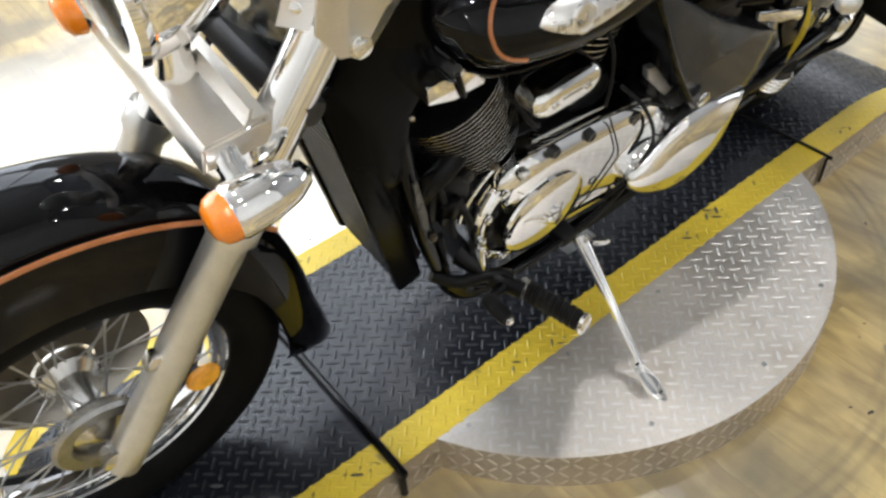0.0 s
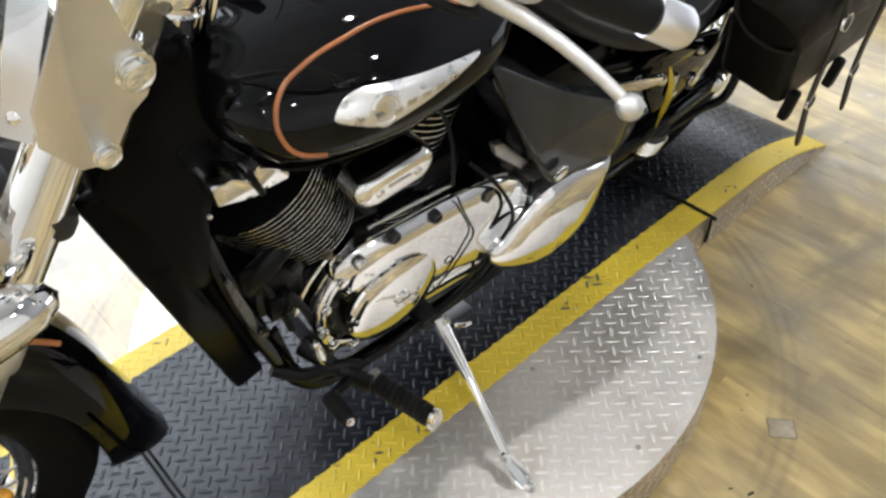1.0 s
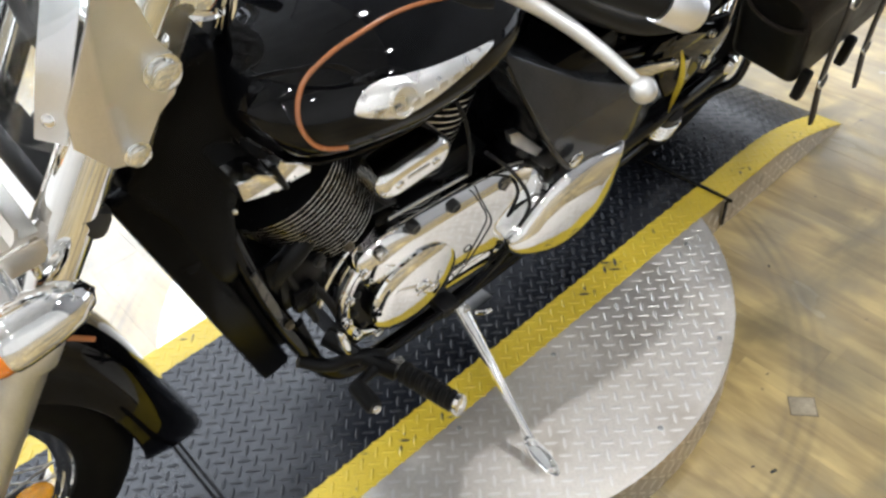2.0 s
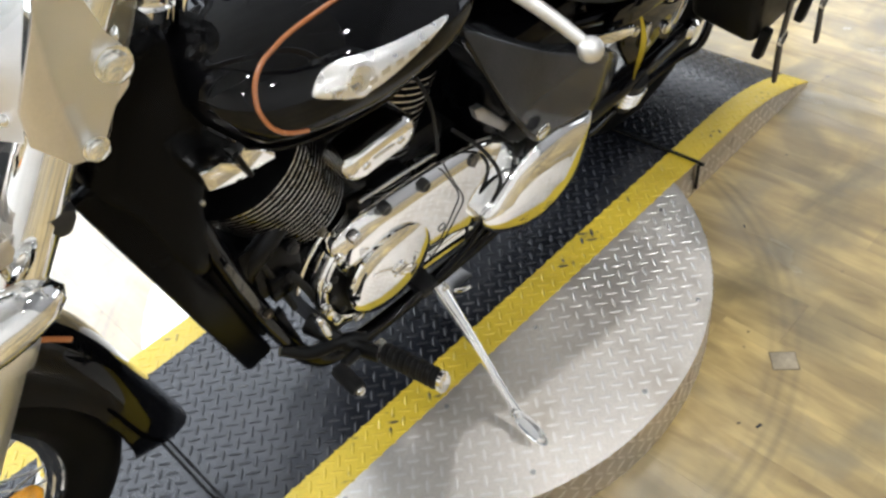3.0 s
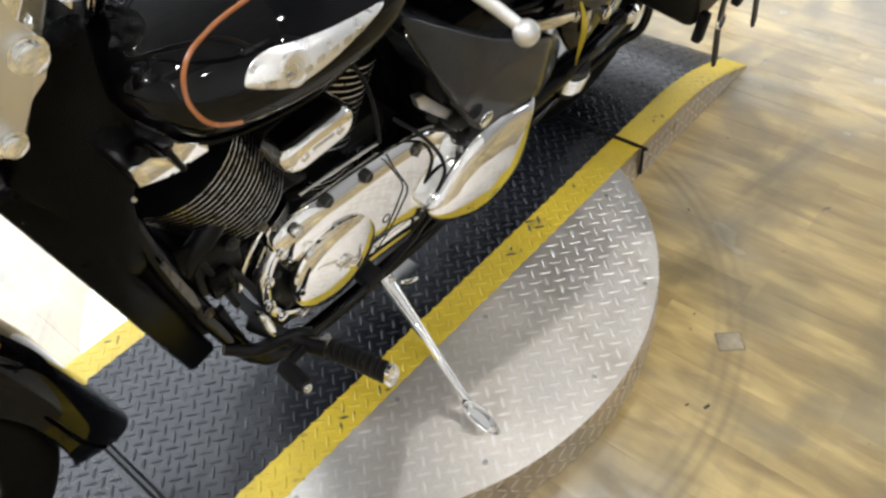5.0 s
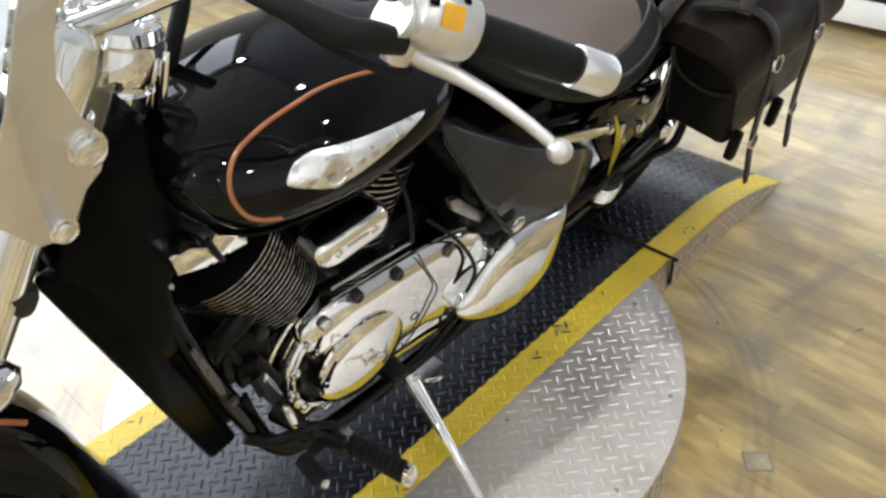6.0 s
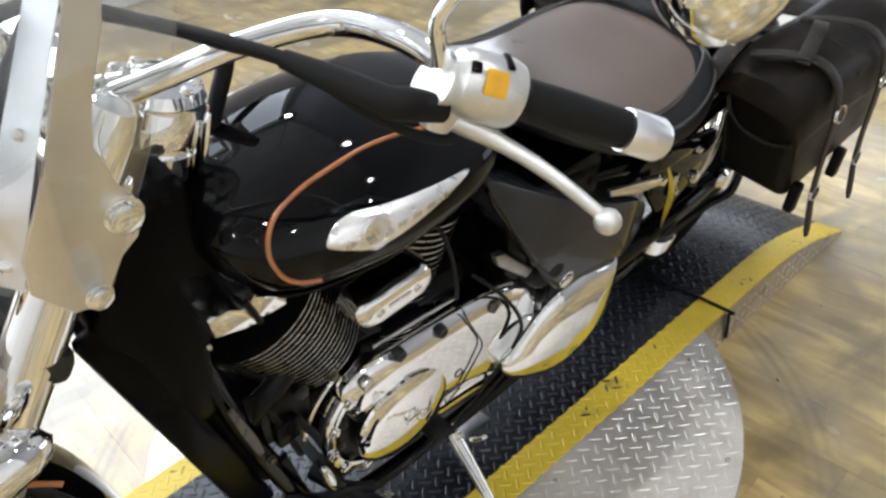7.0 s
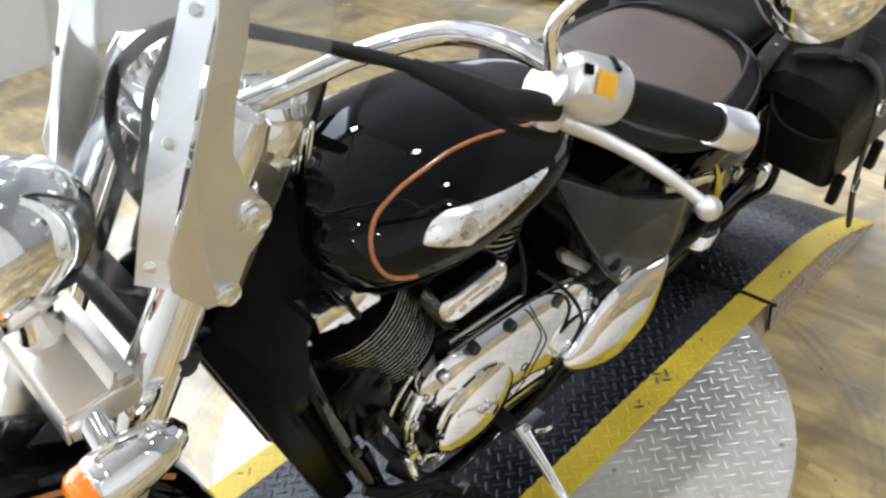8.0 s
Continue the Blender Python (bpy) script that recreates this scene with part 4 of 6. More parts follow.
# handlebar
LB = [(-0.53, 0, 1.04), (-0.522, -0.05, 1.045), (-0.465, -0.09, 1.066), (-0.39, -0.125, 1.09), (-0.325, -0.185, 1.115), (-0.303, -0.26, 1.125), (-0.288, -0.325, 1.112), (-0.252, -0.357, 1.088), (-0.125, -0.429, 1.02)]
full = [(x, -y, z) for x, y, z in LB[:0:-1]] + LB
hb = part("handlebar", tube(full, 0.0127, 18, smooth=6), CHROME, bike, "swept-back chrome handlebar")
for s in (-1, 1):
    part("riser", tube([(-0.53, s * 0.05, 1.0), (-0.535, s * 0.05, 1.06), (-0.535, s * 0.05, 1.095)], [0.018, 0.019, 0.024], 18), CHROME, hb)
    g0, g1 = Vector((-0.252, s * 0.357, 1.088)), Vector((-0.114, s * 0.435, 1.014))
    gd = (g1 - g0).normalized()
    gm = axis(g0, gd)
    L = (g1 - g0).length
    prof = [(0.014, 0.0), (0.0215, 0.001), (0.0215, 0.006)]
    prof += [(0.0198, 0.008), (0.0205, L * 0.35)]
    part("grip", lathe(prof + [(0.0195, L - 0.05), (0.014, L - 0.049)], gm, 28), RUBBER, hb, "black rubber hand grip")
    part("grip_end", lathe([(0.014, L - 0.049), (0.0215, L - 0.048), (0.0222, L - 0.044), (0.0222, L - 0.006), (0.019, L), (0.0, L + 0.001)], gm, 32), TRIM, hb, "chrome grip end")
    sw = part("switch_housing", lathe([(0.016, -0.062), (0.026, -0.06), (0.0305, -0.052), (0.032, -0.01), (0.0295, -0.002), (0.017, 0.0)], gm, 28), SILVER, hb, "silver switch housing")
    for a, h in ((2.1, -0.04), (2.7, -0.02), (1.5, -0.03)):
        p = Vector((0.03 * math.cos(a * 1.1 + 3.3), 0.03 * math.sin(a * 1.1 + 3.3), h))
        bolt("button", gm @ p, (gm.to_3x3() @ Vector((p.x, p.y, 0))), hb, 0.0055, 0.005, PLASTIC)
    p0, p1, p2 = Vector((-0.303, s * 0.322, 1.085)), Vector((-0.277, s * 0.370, 1.055)), Vector((-0.250, s * 0.474, 1.019))
    part("perch", tube([Vector((-0.315, s * 0.318, 1.11)), p0 + Vector((0, 0, 0.01)), p0 + Vector((-0.012, 0, -0.02))], [0.026, 0.022, 0.014], 20, smooth=4), SILVER, hb, "silver lever perch")
    lv = tube([p0 + Vector((0, 0, -0.012)), p0 * 0.5 + p1 * 0.5 + Vector((0, 0, -0.006)), p1, p1 * 0.7 + p2 * 0.3 + Vector((0, 0, 0.004)), p1 * 0.35 + p2 * 0.65 + Vector((0, 0, 0.004)), p2], [0.0115, 0.0098, 0.008, 0.0073, 0.0067, 0.0062], 16, smooth=6, flat=0.85)
    bmesh.ops.create_uvsphere(lv, u_segments=20, v_segments=12, radius=0.0125, matrix=Matrix.Translation(p2 + Vector((0.0, s * 0.004, -0.002))))
    part("lever", lv, SILVER, hb, "silver lever with a ball end")
    # mirror
    ms, mc = Vector((-0.305, s * 0.318, 1.125)), Vector((-0.195, s * 0.49, 1.258))
    part("mirror_stem", tube([ms, ms + Vector((0.0, s * 0.002, 0.05)), ms + Vector((0.03, s * 0.06, 0.11)), mc + Vector((-0.02, -s * 0.01, 0.0))], [0.009, 0.0065, 0.006, 0.006], 14, smooth=6), CHROME, hb)
    mm = axis(mc, (1, -s * 0.25, -0.12)) @ Matrix.Diagonal((0.75, 1.0, 1, 1))
    part("mirror", lathe([(0.0, -0.03), (0.04, -0.026), (0.066, -0.014), (0.078, 0.0), (0.078, 0.006), (0.074, 0.008), (0.0, 0.008)], mm, 40), CHROME, hb, "oval chrome mirror")
# yellow sticker on the left switch housing
gm = axis(Vector((-0.252, -0.357, 1.088)), (0.138, -0.078, -0.074))
bm = bmesh.new()
bmesh.ops.create_grid(bm, x_segments=6, y_segments=1, size=0.5)
base_dir = (gm.inverted().to_3x3() @ Vector((-0.45, -0.35, 0.8))).normalized()
ang0 = math.atan2(base_dir.y, base_dir.x)
for v in bm.verts:
    a = ang0 + 0.25 + v.co.x * 0.7
    v.co = gm @ Vector((0.0337 * math.cos(a), 0.0337 * math.sin(a), -0.036 + v.co.y * 0.022))
for a, h, w, l in ((ang0 - 0.6, -0.022, 0.0035, 0.011), (ang0 - 0.05, -0.056, 0.005, 0.005)):
    q = gm @ Matrix.Rotation(a, 4, "Z") @ pose(0.031, 0, h)
    part("switch", box((-0.002, -l, -w), (0.0022, l, w), 0.0015, m=q), PLASTIC, hb, "small black switch")
part("sticker", bm, YSTICK, hb, "small orange-yellow sticker")
stem = part("bar_clamp", box((-0.575, -0.075, 1.02), (-0.49, 0.075, 1.064), 0.02, 4), CHROME, hb, "chrome handlebar clamp")
for x, y in ((-0.56, -0.055), (-0.505, -0.055), (-0.56, 0.055), (-0.505, 0.055)):
    bolt("bolt", (x, y, 1.063), (0, 0, 1), stem, 0.007, 0.007)
stem_m = axis((-0.444, -0.004, 0.972), (0.3, 0, 1))
cap = part("stem_cap", lathe([(0.03, -0.06), (0.05, -0.055), (0.053, -0.03), (0.05, -0.026), (0.05, -0.02), (0.055, -0.016), (0.056, 0.016), (0.052, 0.022), (0.052, 0.027), (0.055, 0.03), (0.05, 0.042), (0.034, 0.047), (0.032, 0.042), (0.027, 0.042), (0.025, 0.055), (0.012, 0.058), (0.0, 0.058)], stem_m, 36), CHROME, bike, "chrome steering stem cap")
for k in range(9):
    a = math.radians(-150 + 24 * k)
    part("rib", box((0.052, -0.004, -0.052), (0.062, 0.004, 0.012), 0.003, m=stem_m @ Matrix.Rotation(a, 4, "Z")), CHROME, cap)
for k in range(6):
    a = math.radians(-160 + 40 * k)
    bolt("bolt", stem_m @ Vector((0.043 * math.cos(a), 0.043 * math.sin(a), 0.043)), (0.3, 0, 1), cap, 0.006, 0.006)
part("lead", tube([(-0.326, 0.032, 0.985), (-0.336, 0.03, 0.962), (-0.347, 0.03, 0.94), (-0.359, 0.03, 0.915), (-0.37, 0.03, 0.885)], 0.011, 12, smooth=4), RUBBER, bike, "black rubber-sheathed wiring lead")
# cables
for pts, r in (
    ([(-0.60, -0.03, 0.93), (-0.622, -0.04, 1.0), (-0.626, -0.055, 1.08), (-0.618, -0.065, 1.125), (-0.604, -0.07, 1.148), (-0.572, -0.08, 1.168), (-0.54, -0.095, 1.172), (-0.502, -0.12, 1.16), (-0.468, -0.16, 1.152), (-0.442, -0.205, 1.148), (-0.415, -0.245, 1.14), (-0.389, -0.285, 1.126), (-0.366, -0.315, 1.112), (-0.318, -0.324, 1.095)], 0.0065),
    ([(-0.60, -0.015, 0.93), (-0.612, -0.03, 0.987), (-0.598, -0.05, 1.053), (-0.585, -0.06, 1.102), (-0.566, -0.065, 1.131), (-0.548, -0.075, 1.155), (-0.51, -0.11, 1.165), (-0.44, -0.2, 1.142), (-0.419, -0.235, 1.142), (-0.404, -0.26, 1.133), (-0.383, -0.275, 1.107), (-0.355, -0.3, 1.078), (-0.324, -0.325, 1.059), (-0.305, -0.335, 1.054)], 0.005),
):
    part("cable", tube(pts, r, 12, smooth=8), RUBBER, hb, "black control cable")
part("cable_boot", tube([(-0.415, -0.245, 1.14), (-0.389, -0.285, 1.126), (-0.366, -0.315, 1.112), (-0.345, -0.324, 1.104), (-0.315, -0.333, 1.09)], [0.0085, 0.0125, 0.0145, 0.015, 0.012], 18, smooth=5), RUBBER, hb, "black rubber cable boot")

# fuel tank
TX = [-0.476, -0.464, -0.442, -0.40, -0.30, -0.20, -0.10, -0.04, 0.02, 0.045]
TW = [0.03, 0.07, 0.11, 0.144, 0.173, 0.176, 0.160, 0.128, 0.085, 0.04]
TCY = -0.035
TT = [0.862, 0.876, 0.889, 0.902, 0.914, 0.912, 0.898, 0.880, 0.862, 0.85]
TB = [0.84, 0.808, 0.776, 0.742, 0.730, 0.730, 0.752, 0.785, 0.815, 0.83]
TN = 2.1


def tank_y(x, z):
    """The tank's left skin."""
    w, t, b = curve_at(TX, TW, x), curve_at(TX, TT, x), curve_at(TX, TB, x)
    q = 1 - abs((z - (t + b) / 2) / ((t - b) / 2)) ** TN
    return TCY - w * max(q, 0.0) ** (1 / TN)


def tank_ring(x, grow=0.0):
    w, t, b = curve_at(TX, TW, x) + grow, curve_at(TX, TT, x) + grow, curve_at(TX, TB, x) - grow
    out = []
    for k in range(56):
        a = 2 * math.pi * k / 56
        c, s = math.cos(a), math.sin(a)
        out.append((x, TCY + w * math.copysign(abs(c) ** (2 / TN), c), (t + b) / 2 + (t - b) / 2 * math.copysign(abs(s) ** (2 / TN), s)))
    return out


tank = part("fuel_tank", loft([tank_ring(-0.476 + 0.521 * (0.5 - 0.5 * math.cos(math.pi * k / 60))) for k in range(61)]), GLOSS, bike, "teardrop black gloss fuel tank with copper pinstripe")
seam = []
for k in range(25):
    x = -0.47 + 0.48 * k / 24
    w, b = curve_at(TX, TW, x), curve_at(TX, TB, x)
    seam.append((x, TCY - w * 0.72, b + 0.012))
part("seam_flange", tube(seam, 0.0045, 8), GLOSS, tank)
stripe = [(-0.12, 0.884), (-0.157, 0.892), (-0.205, 0.899), (-0.25, 0.902), (-0.289, 0.901), (-0.329, 0.897), (-0.36, 0.891), (-0.389, 0.882), (-0.408, 0.869), (-0.417, 0.852), (-0.416, 0.835), (-0.408, 0.818), (-0.392, 0.806), (-0.37, 0.80)]
fine = spline([(x, z, 0) for x, z in stripe], 5)
for s in (1, -1):
    if s > 0:
        part("pinstripe", tube([(p.x, TCY + s * (tank_y(p.x, p.y) - TCY - 0.0006), p.y) for p in fine], 0.0032, 8), COPPER, tank, "copper pinstripe")
    logo = [(x, 0.85 + 0.9 * (z - 0.85)) for x, z in [(-0.358, 0.846), (-0.346, 0.862), (-0.331, 0.869), (-0.311, 0.872), (-0.285, 0.869), (-0.246, 0.864), (-0.19, 0.857), (-0.138, 0.850), (-0.165, 0.843), (-0.198, 0.838), (-0.25, 0.829), (-0.295, 0.822), (-0.319, 0.825), (-0.341, 0.835)]]
    em = dome(logo, 0, 0.008, 0.004, 4, 3, 0.5, surf=tank_y)
    if s < 0:
        for v in em.verts:
            v.co.y = 2 * TCY - v.co.y
    emblem = part("emblem", em, CAST, tank, "cast chrome teardrop emblem with plain relief bars")
    md = lathe([(0.021, 0), (0.022, 0.004), (0.018, 0.0055), (0.0155, 0.003), (0.0, 0.003)], axis((-0.302, TCY + s * (tank_y(-0.302, 0.85) - TCY - 0.0075), 0.85), (0, -s, 0.25)), 28)
    part("medallion", md, CAST, emblem, "round raised medallion")
    for k in range(7):
        x = -0.34 + 0.0225 * k
        z = 0.840 + 0.0008 * k
        y = TCY + s * (tank_y(x, z) - TCY - (0.0128 if -0.325 < x < -0.285 else 0.0082))
        part("relief_bar", box((x, y - 0.0006, z), (x + 0.013, y + 0.0006, z + 0.0085), 0.0003), RELIEF, emblem)

# frame neck covers, radiator, frame tubes
for s in (-1, 1):
    neck = [(-0.61, 0.80), (-0.585, 0.86), (-0.53, 0.945), (-0.47, 0.955), (-0.465, 0.88), (-0.44, 0.80), (-0.42, 0.762), (-0.455, 0.735), (-0.485, 0.69), (-0.495, 0.62), (-0.50, 0.56), (-0.535, 0.565), (-0.575, 0.72)]
    part("neck_cover", dome(neck, s * 0.092, 0.014, 0.07, 4, 3, 0.35, side=s), NECK, bike, "black plastic cover at the steering neck")
radm = pose(-0.532, 0, 0.535) @ pose(0, 0, 0, 0, -13.5)
rad = part("radiator", box((-0.026, -0.078, -0.262), (0.016, 0.078, 0.275), 0.006, m=radm), PLASTIC, bike, "tall black radiator between the frame tubes")
for k in range(26):
    z = -0.25 + 0.019 * k
    part("fin", box((-0.0295, -0.07, z), (-0.0262, 0.07, z + 0.008), 0.0, m=radm), BLACKMETAL, rad)
part("shroud", box((-0.036, -0.100, -0.270), (0.020, -0.080, 0.285), 0.009, m=radm), NECK, rad, "black radiator shroud edge")
part("shroud", box((-0.036, 0.080, -0.270), (0.020, 0.100, 0.285), 0.009, m=radm), NECK, rad, "black radiator shroud edge")
for s in (-1, 1):
    tubepts = [(-0.545, s * 0.06, 0.88), (-0.51, s * 0.085, 0.70), (-0.482, s * 0.095, 0.53), (-0.445, s * 0.11, 0.36), (-0.40, s * 0.12, 0.22), (-0.33, s * 0.125, 0.165), (-0.15, s * 0.125, 0.145), (0.12, s * 0.125, 0.155), (0.22, s * 0.13, 0.22), (0.24, s * 0.13, 0.40)]
    part("frame_tube", tube(tubepts, 0.017, 16, smooth=6), GLOSS, bike, "black steel frame tube")
part("backbone", tube([(-0.56, 0, 0.92), (-0.40, 0, 0.86), (-0.1, 0, 0.80), (0.1, 0, 0.70), (0.32, 0, 0.6)], 0.035, 16, smooth=5), GLOSS, bike)

# engine: crankcase, finned cylinders, covers
case = box((-0.358, -0.118, 0.20), (0.05, 0.13, 0.47), 0.03, 3)
box((-0.40, -0.10, 0.385), (-0.30, 0.11, 0.47), 0.02, bm=case)
box((-0.34, -0.095, 0.42), (-0.02, 0.10, 0.54), 0.03, bm=case)
engine = part("crankcase", case, ENGINE, bike, "black enamelled engine crankcase")


def cylinder(name, foot, d, n, first, pitch, size_a, size_b, label):
    """A finned barrel along d from foot; each fin a rounded plate with a polished edge."""
    d = Vector(d).normalized()
    m = axis(foot, d)
    # turn so that local x lies along the bike's y
    u = Y.copy()
    v = d.cross(u)
    m = Matrix((( u.x, v.x, d.x, foot[0]), (u.y, v.y, d.y, foot[1]), (u.z, v.z, d.z, foot[2]), (0, 0, 0, 1)))
    barrel = part(name, lathe([(0.07, 0.0), (0.072, 0.02), (0.072, first + n * pitch + 0.01), (0.05, first + n * pitch + 0.03)], m, 32), ENGINE, bike, label)
    for k in range(n):
        h = first + k * pitch
        f = k / max(1, n - 1)
        grow = 0.82 + 0.18 * f
        pts = []
        for i in range(40):
            a = 2 * math.pi * i / 40
            c, s = math.cos(a), math.sin(a)
            pts.append((size_a * (0.88 + 0.12 * f) * math.copysign(abs(c) ** 0.94, c), size_b * grow * math.copysign(abs(s) ** 0.94, s)))
        bm = bmesh.new()
        lo = [bm.verts.new(m @ Vector((x * 0.985, y * 0.985, h))) for x, y in pts]
        l2 = [bm.verts.new(m @ Vector((x, y, h + 0.0004))) for x, y in pts]
        h2 = [bm.verts.new(m @ Vector((x, y, h + 0.0030))) for x, y in pts]
        hi = [bm.verts.new(m @ Vector((x * 0.985, y * 0.985, h + 0.0034))) for x, y in pts]
        bm.faces.new(lo[::-1]), bm.faces.new(hi)
        for a, b, mi in ((lo, l2, 0), (l2, h2, 1), (h2, hi, 0)):
            for i in range(40):
                bm.faces.new([a[i], a[(i + 1) % 40], b[(i + 1) % 40], b[i]]).material_index = mi
        part("fin", bm, [ENGINE, POLISHED], barrel)
    return barrel, m


fc, fm = cylinder("front_cylinder", (-0.305, 0.0, 0.495), (-0.45, 0, 0.893), 16, 0.022, 0.0122, 0.136, 0.118, "black finned front cylinder with polished fin edges")
rc, rm = cylinder("rear_cylinder", (-0.165, 0.0, 0.47), (0.30, 0, 0.954), 13, 0.06, 0.0125, 0.116, 0.09, "black finned rear cylinder with polished fin edges")
# rocker covers
part("rocker_cover", box((-0.075, -0.075, 0.228), (0.075, 0.075, 0.275), 0.014, 3, m=fm @ pose(0, 0, 0.004)), ENGINE, fc, "black rocker cover")
part("rocker_cap", slab([(-0.500, 0.787), (-0.496, 0.755), (-0.451, 0.740), (-0.436, 0.741), (-0.448, 0.766), (-0.458, 0.777), (-0.472, 0.787)], -0.146, -0.05, 0.004), CHROME, fc, "rectangular chrome rocker cap")
part("rocker_cap", slab([(-0.447, 0.768), (-0.436, 0.745), (-0.428, 0.737), (-0.395, 0.736), (-0.394, 0.747), (-0.414, 0.764), (-0.434, 0.783)], -0.141, -0.05, 0.004), CHROME, fc, "small wedge-shaped chrome rocker cap")
part("rocker_pipe", tube([(-0.450, -0.145, 0.785), (-0.445, -0.149, 0.766), (-0.437, -0.147, 0.742)], 0.0042, 10, smooth=3), ENGINE, fc)
bolt("bolt", (-0.447, -0.08, 0.762), (0, -0.6, 0.8), fc, 0.009, 0.008, SATIN)
bolt("bolt", (-0.492, -0.105, 0.700), (0, -1, 0.2), fc, 0.003, 0.005, SATIN)
part("rocker_cover", box((-0.085, -0.075, 0.225), (0.085, 0.075, 0.27), 0.014, 3, m=rm), ENGINE, rc, "black rocker cover")
# oval intake cover between the cylinders
pill = []
for k in range(24):
    a = 2 * math.pi * k / 24
    pill.append((-0.238 + 0.043 * math.copysign(1, math.cos(a)) + 0.0275 * math.cos(a), 0.6565 + 0.027 * math.sin(a) + 0.055 * (0.043 * math.copysign(1, math.cos(a)))))
oval = part("intake_cover", dome(pill, -0.155, 0.017, 0.035, 5, 0, 0.3), CHROME, bike, "oval chrome cover between the cylinders")
for x in (-0.272, -0.205):
    bolt("bolt", (x, -0.1715, 0.653 + 0.055 * (x + 0.238)), (0, -1, 0), oval, 0.0065, 0.004)
part("mount", box((-0.30, -0.122, 0.635), (-0.18, -0.06, 0.685), 0.01), ENGINE, oval)
part("relief_bar", box((-0.258, -0.1738, 0.655), (-0.218, -0.1716, 0.661), 0.0006), SATIN, oval, "plain relief bar")
part("coolant_pipe", tube([(-0.262, -0.13, 0.532), (-0.19, -0.13, 0.526), (-0.086, -0.13, 0.516)], 0.0036, 12), CHROME, bike, "thin bright pipe")

# left side covers: ring, alternator disc, drive housing, shaft cover
GC = Vector((-0.247, -0.14, 0.374))
gmx = Matrix.Translation(GC) @ pose(0, 0, 0, 90)
ringc = part("clutch_ring", lathe([(0.128, -0.05), (0.128, 0.0), (0.125, 0.005), (0.116, 0.007), (0.109, 0.005), (0.107, -0.012), (0.08, -0.014)], gmx, 64), CHROME, bike, "chrome ring flange with bolts")
for k in range(7):
    a = radians(75 + 28 * k)
    p = GC + Vector((0.118 * math.cos(a), -0.007, 0.118 * math.sin(a)))
    bolt("bolt", p, (0, -1, 0), ringc, 0.0085, 0.007)
part("vent_ring", lathe([(0.1075, -0.012), (0.106, -0.004), (0.100, 0.003), (0.08, 0.004)], gmx, 48), ENGINE, ringc, "black slotted inner ring")
for k in range(5):
    a = radians(95 + 30 * k)
    p = GC + Vector((0.099 * math.cos(a), -0.004, 0.097 * math.sin(a)))
    bolt("bolt", p, (0, -1, 0), ringc, 0.006, 0.005, BLACKMETAL)
disc = part("alternator_cover", lathe([(0.088, 0.018), (0.0935, 0.0215), (0.092, 0.027), (0.082, 0.033), (0.055, 0.037), (0.03, 0.0385), (0.0, 0.039)], gmx @ pose(0.016, -0.013, 0), 64), CHROME, bike, "round domed chrome alternator cover")
part("skirt", lathe([(0.086, 0.0), (0.0865, 0.0195), (0.05, 0.0195)], gmx @ pose(0.016, -0.013, 0), 48), ENGINE, disc, "black recessed skirt")
part("plug", lathe([(0.017, 0.036), (0.017, 0.041), (0.0145, 0.043), (0.0, 0.0425)], gmx @ pose(0.022, -0.004, 0.0), 28), CHROME, disc, "round chrome inspection plug")
part("plug_slot", box((-0.240, -0.1838, 0.3685), (-0.210, -0.1824, 0.3715), 0.0006), EMBOSS, disc)
house = [(-0.335, 0.47), (-0.29, 0.512), (-0.22, 0.512), (-0.10, 0.503), (0.0, 0.49), (0.062, 0.46), (0.118, 0.40), (0.10, 0.34), (0.028, 0.262), (-0.06, 0.288), (-0.13, 0.308), (-0.22, 0.33), (-0.30, 0.37)]
drive = part("drive_housing", dome(house, -0.136, 0.026, 0.05, 8, 3, 0.34), CHROME, bike, "long chrome drive housing")
for x, z in ((-0.296, 0.499), (-0.231, 0.513), (-0.144, 0.499), (-0.03, 0.474), (-0.105, 0.362)):
    part("bolt_boss", lathe([(0.0115, 0.0), (0.0115, 0.012), (0.009, 0.016), (0.006, 0.014), (0.0, 0.014)], axis((x, -0.148, z), (0, -1, 0)), 18), BLACKMETAL if x > -0.25 else SATIN, drive)
badge_o = [(-0.036, 0.485), (-0.014, 0.485), (-0.012, 0.468), (-0.025, 0.455), (-0.038, 0.468)]
part("badge", slab(badge_o, -0.163, -0.1605, 0.001), EMBOSS, drive, "small dark shield badge")
leaf = [(-0.015, 0.315), (0.012, 0.265), (0.068, 0.218), (0.12, 0.190), (0.171, 0.180), (0.225, 0.192), (0.274, 0.228), (0.295, 0.29), (0.299, 0.363), (0.292, 0.398), (0.274, 0.402), (0.192, 0.420), (0.125, 0.418), (0.085, 0.405), (0.05, 0.378), (0.018, 0.348)]
shaft = part("shaft_cover", dome(leaf, -0.181, 0.032, 0.04, 8, 3, 0.85), CHROME, bike, "leaf-shaped chrome shaft cover")
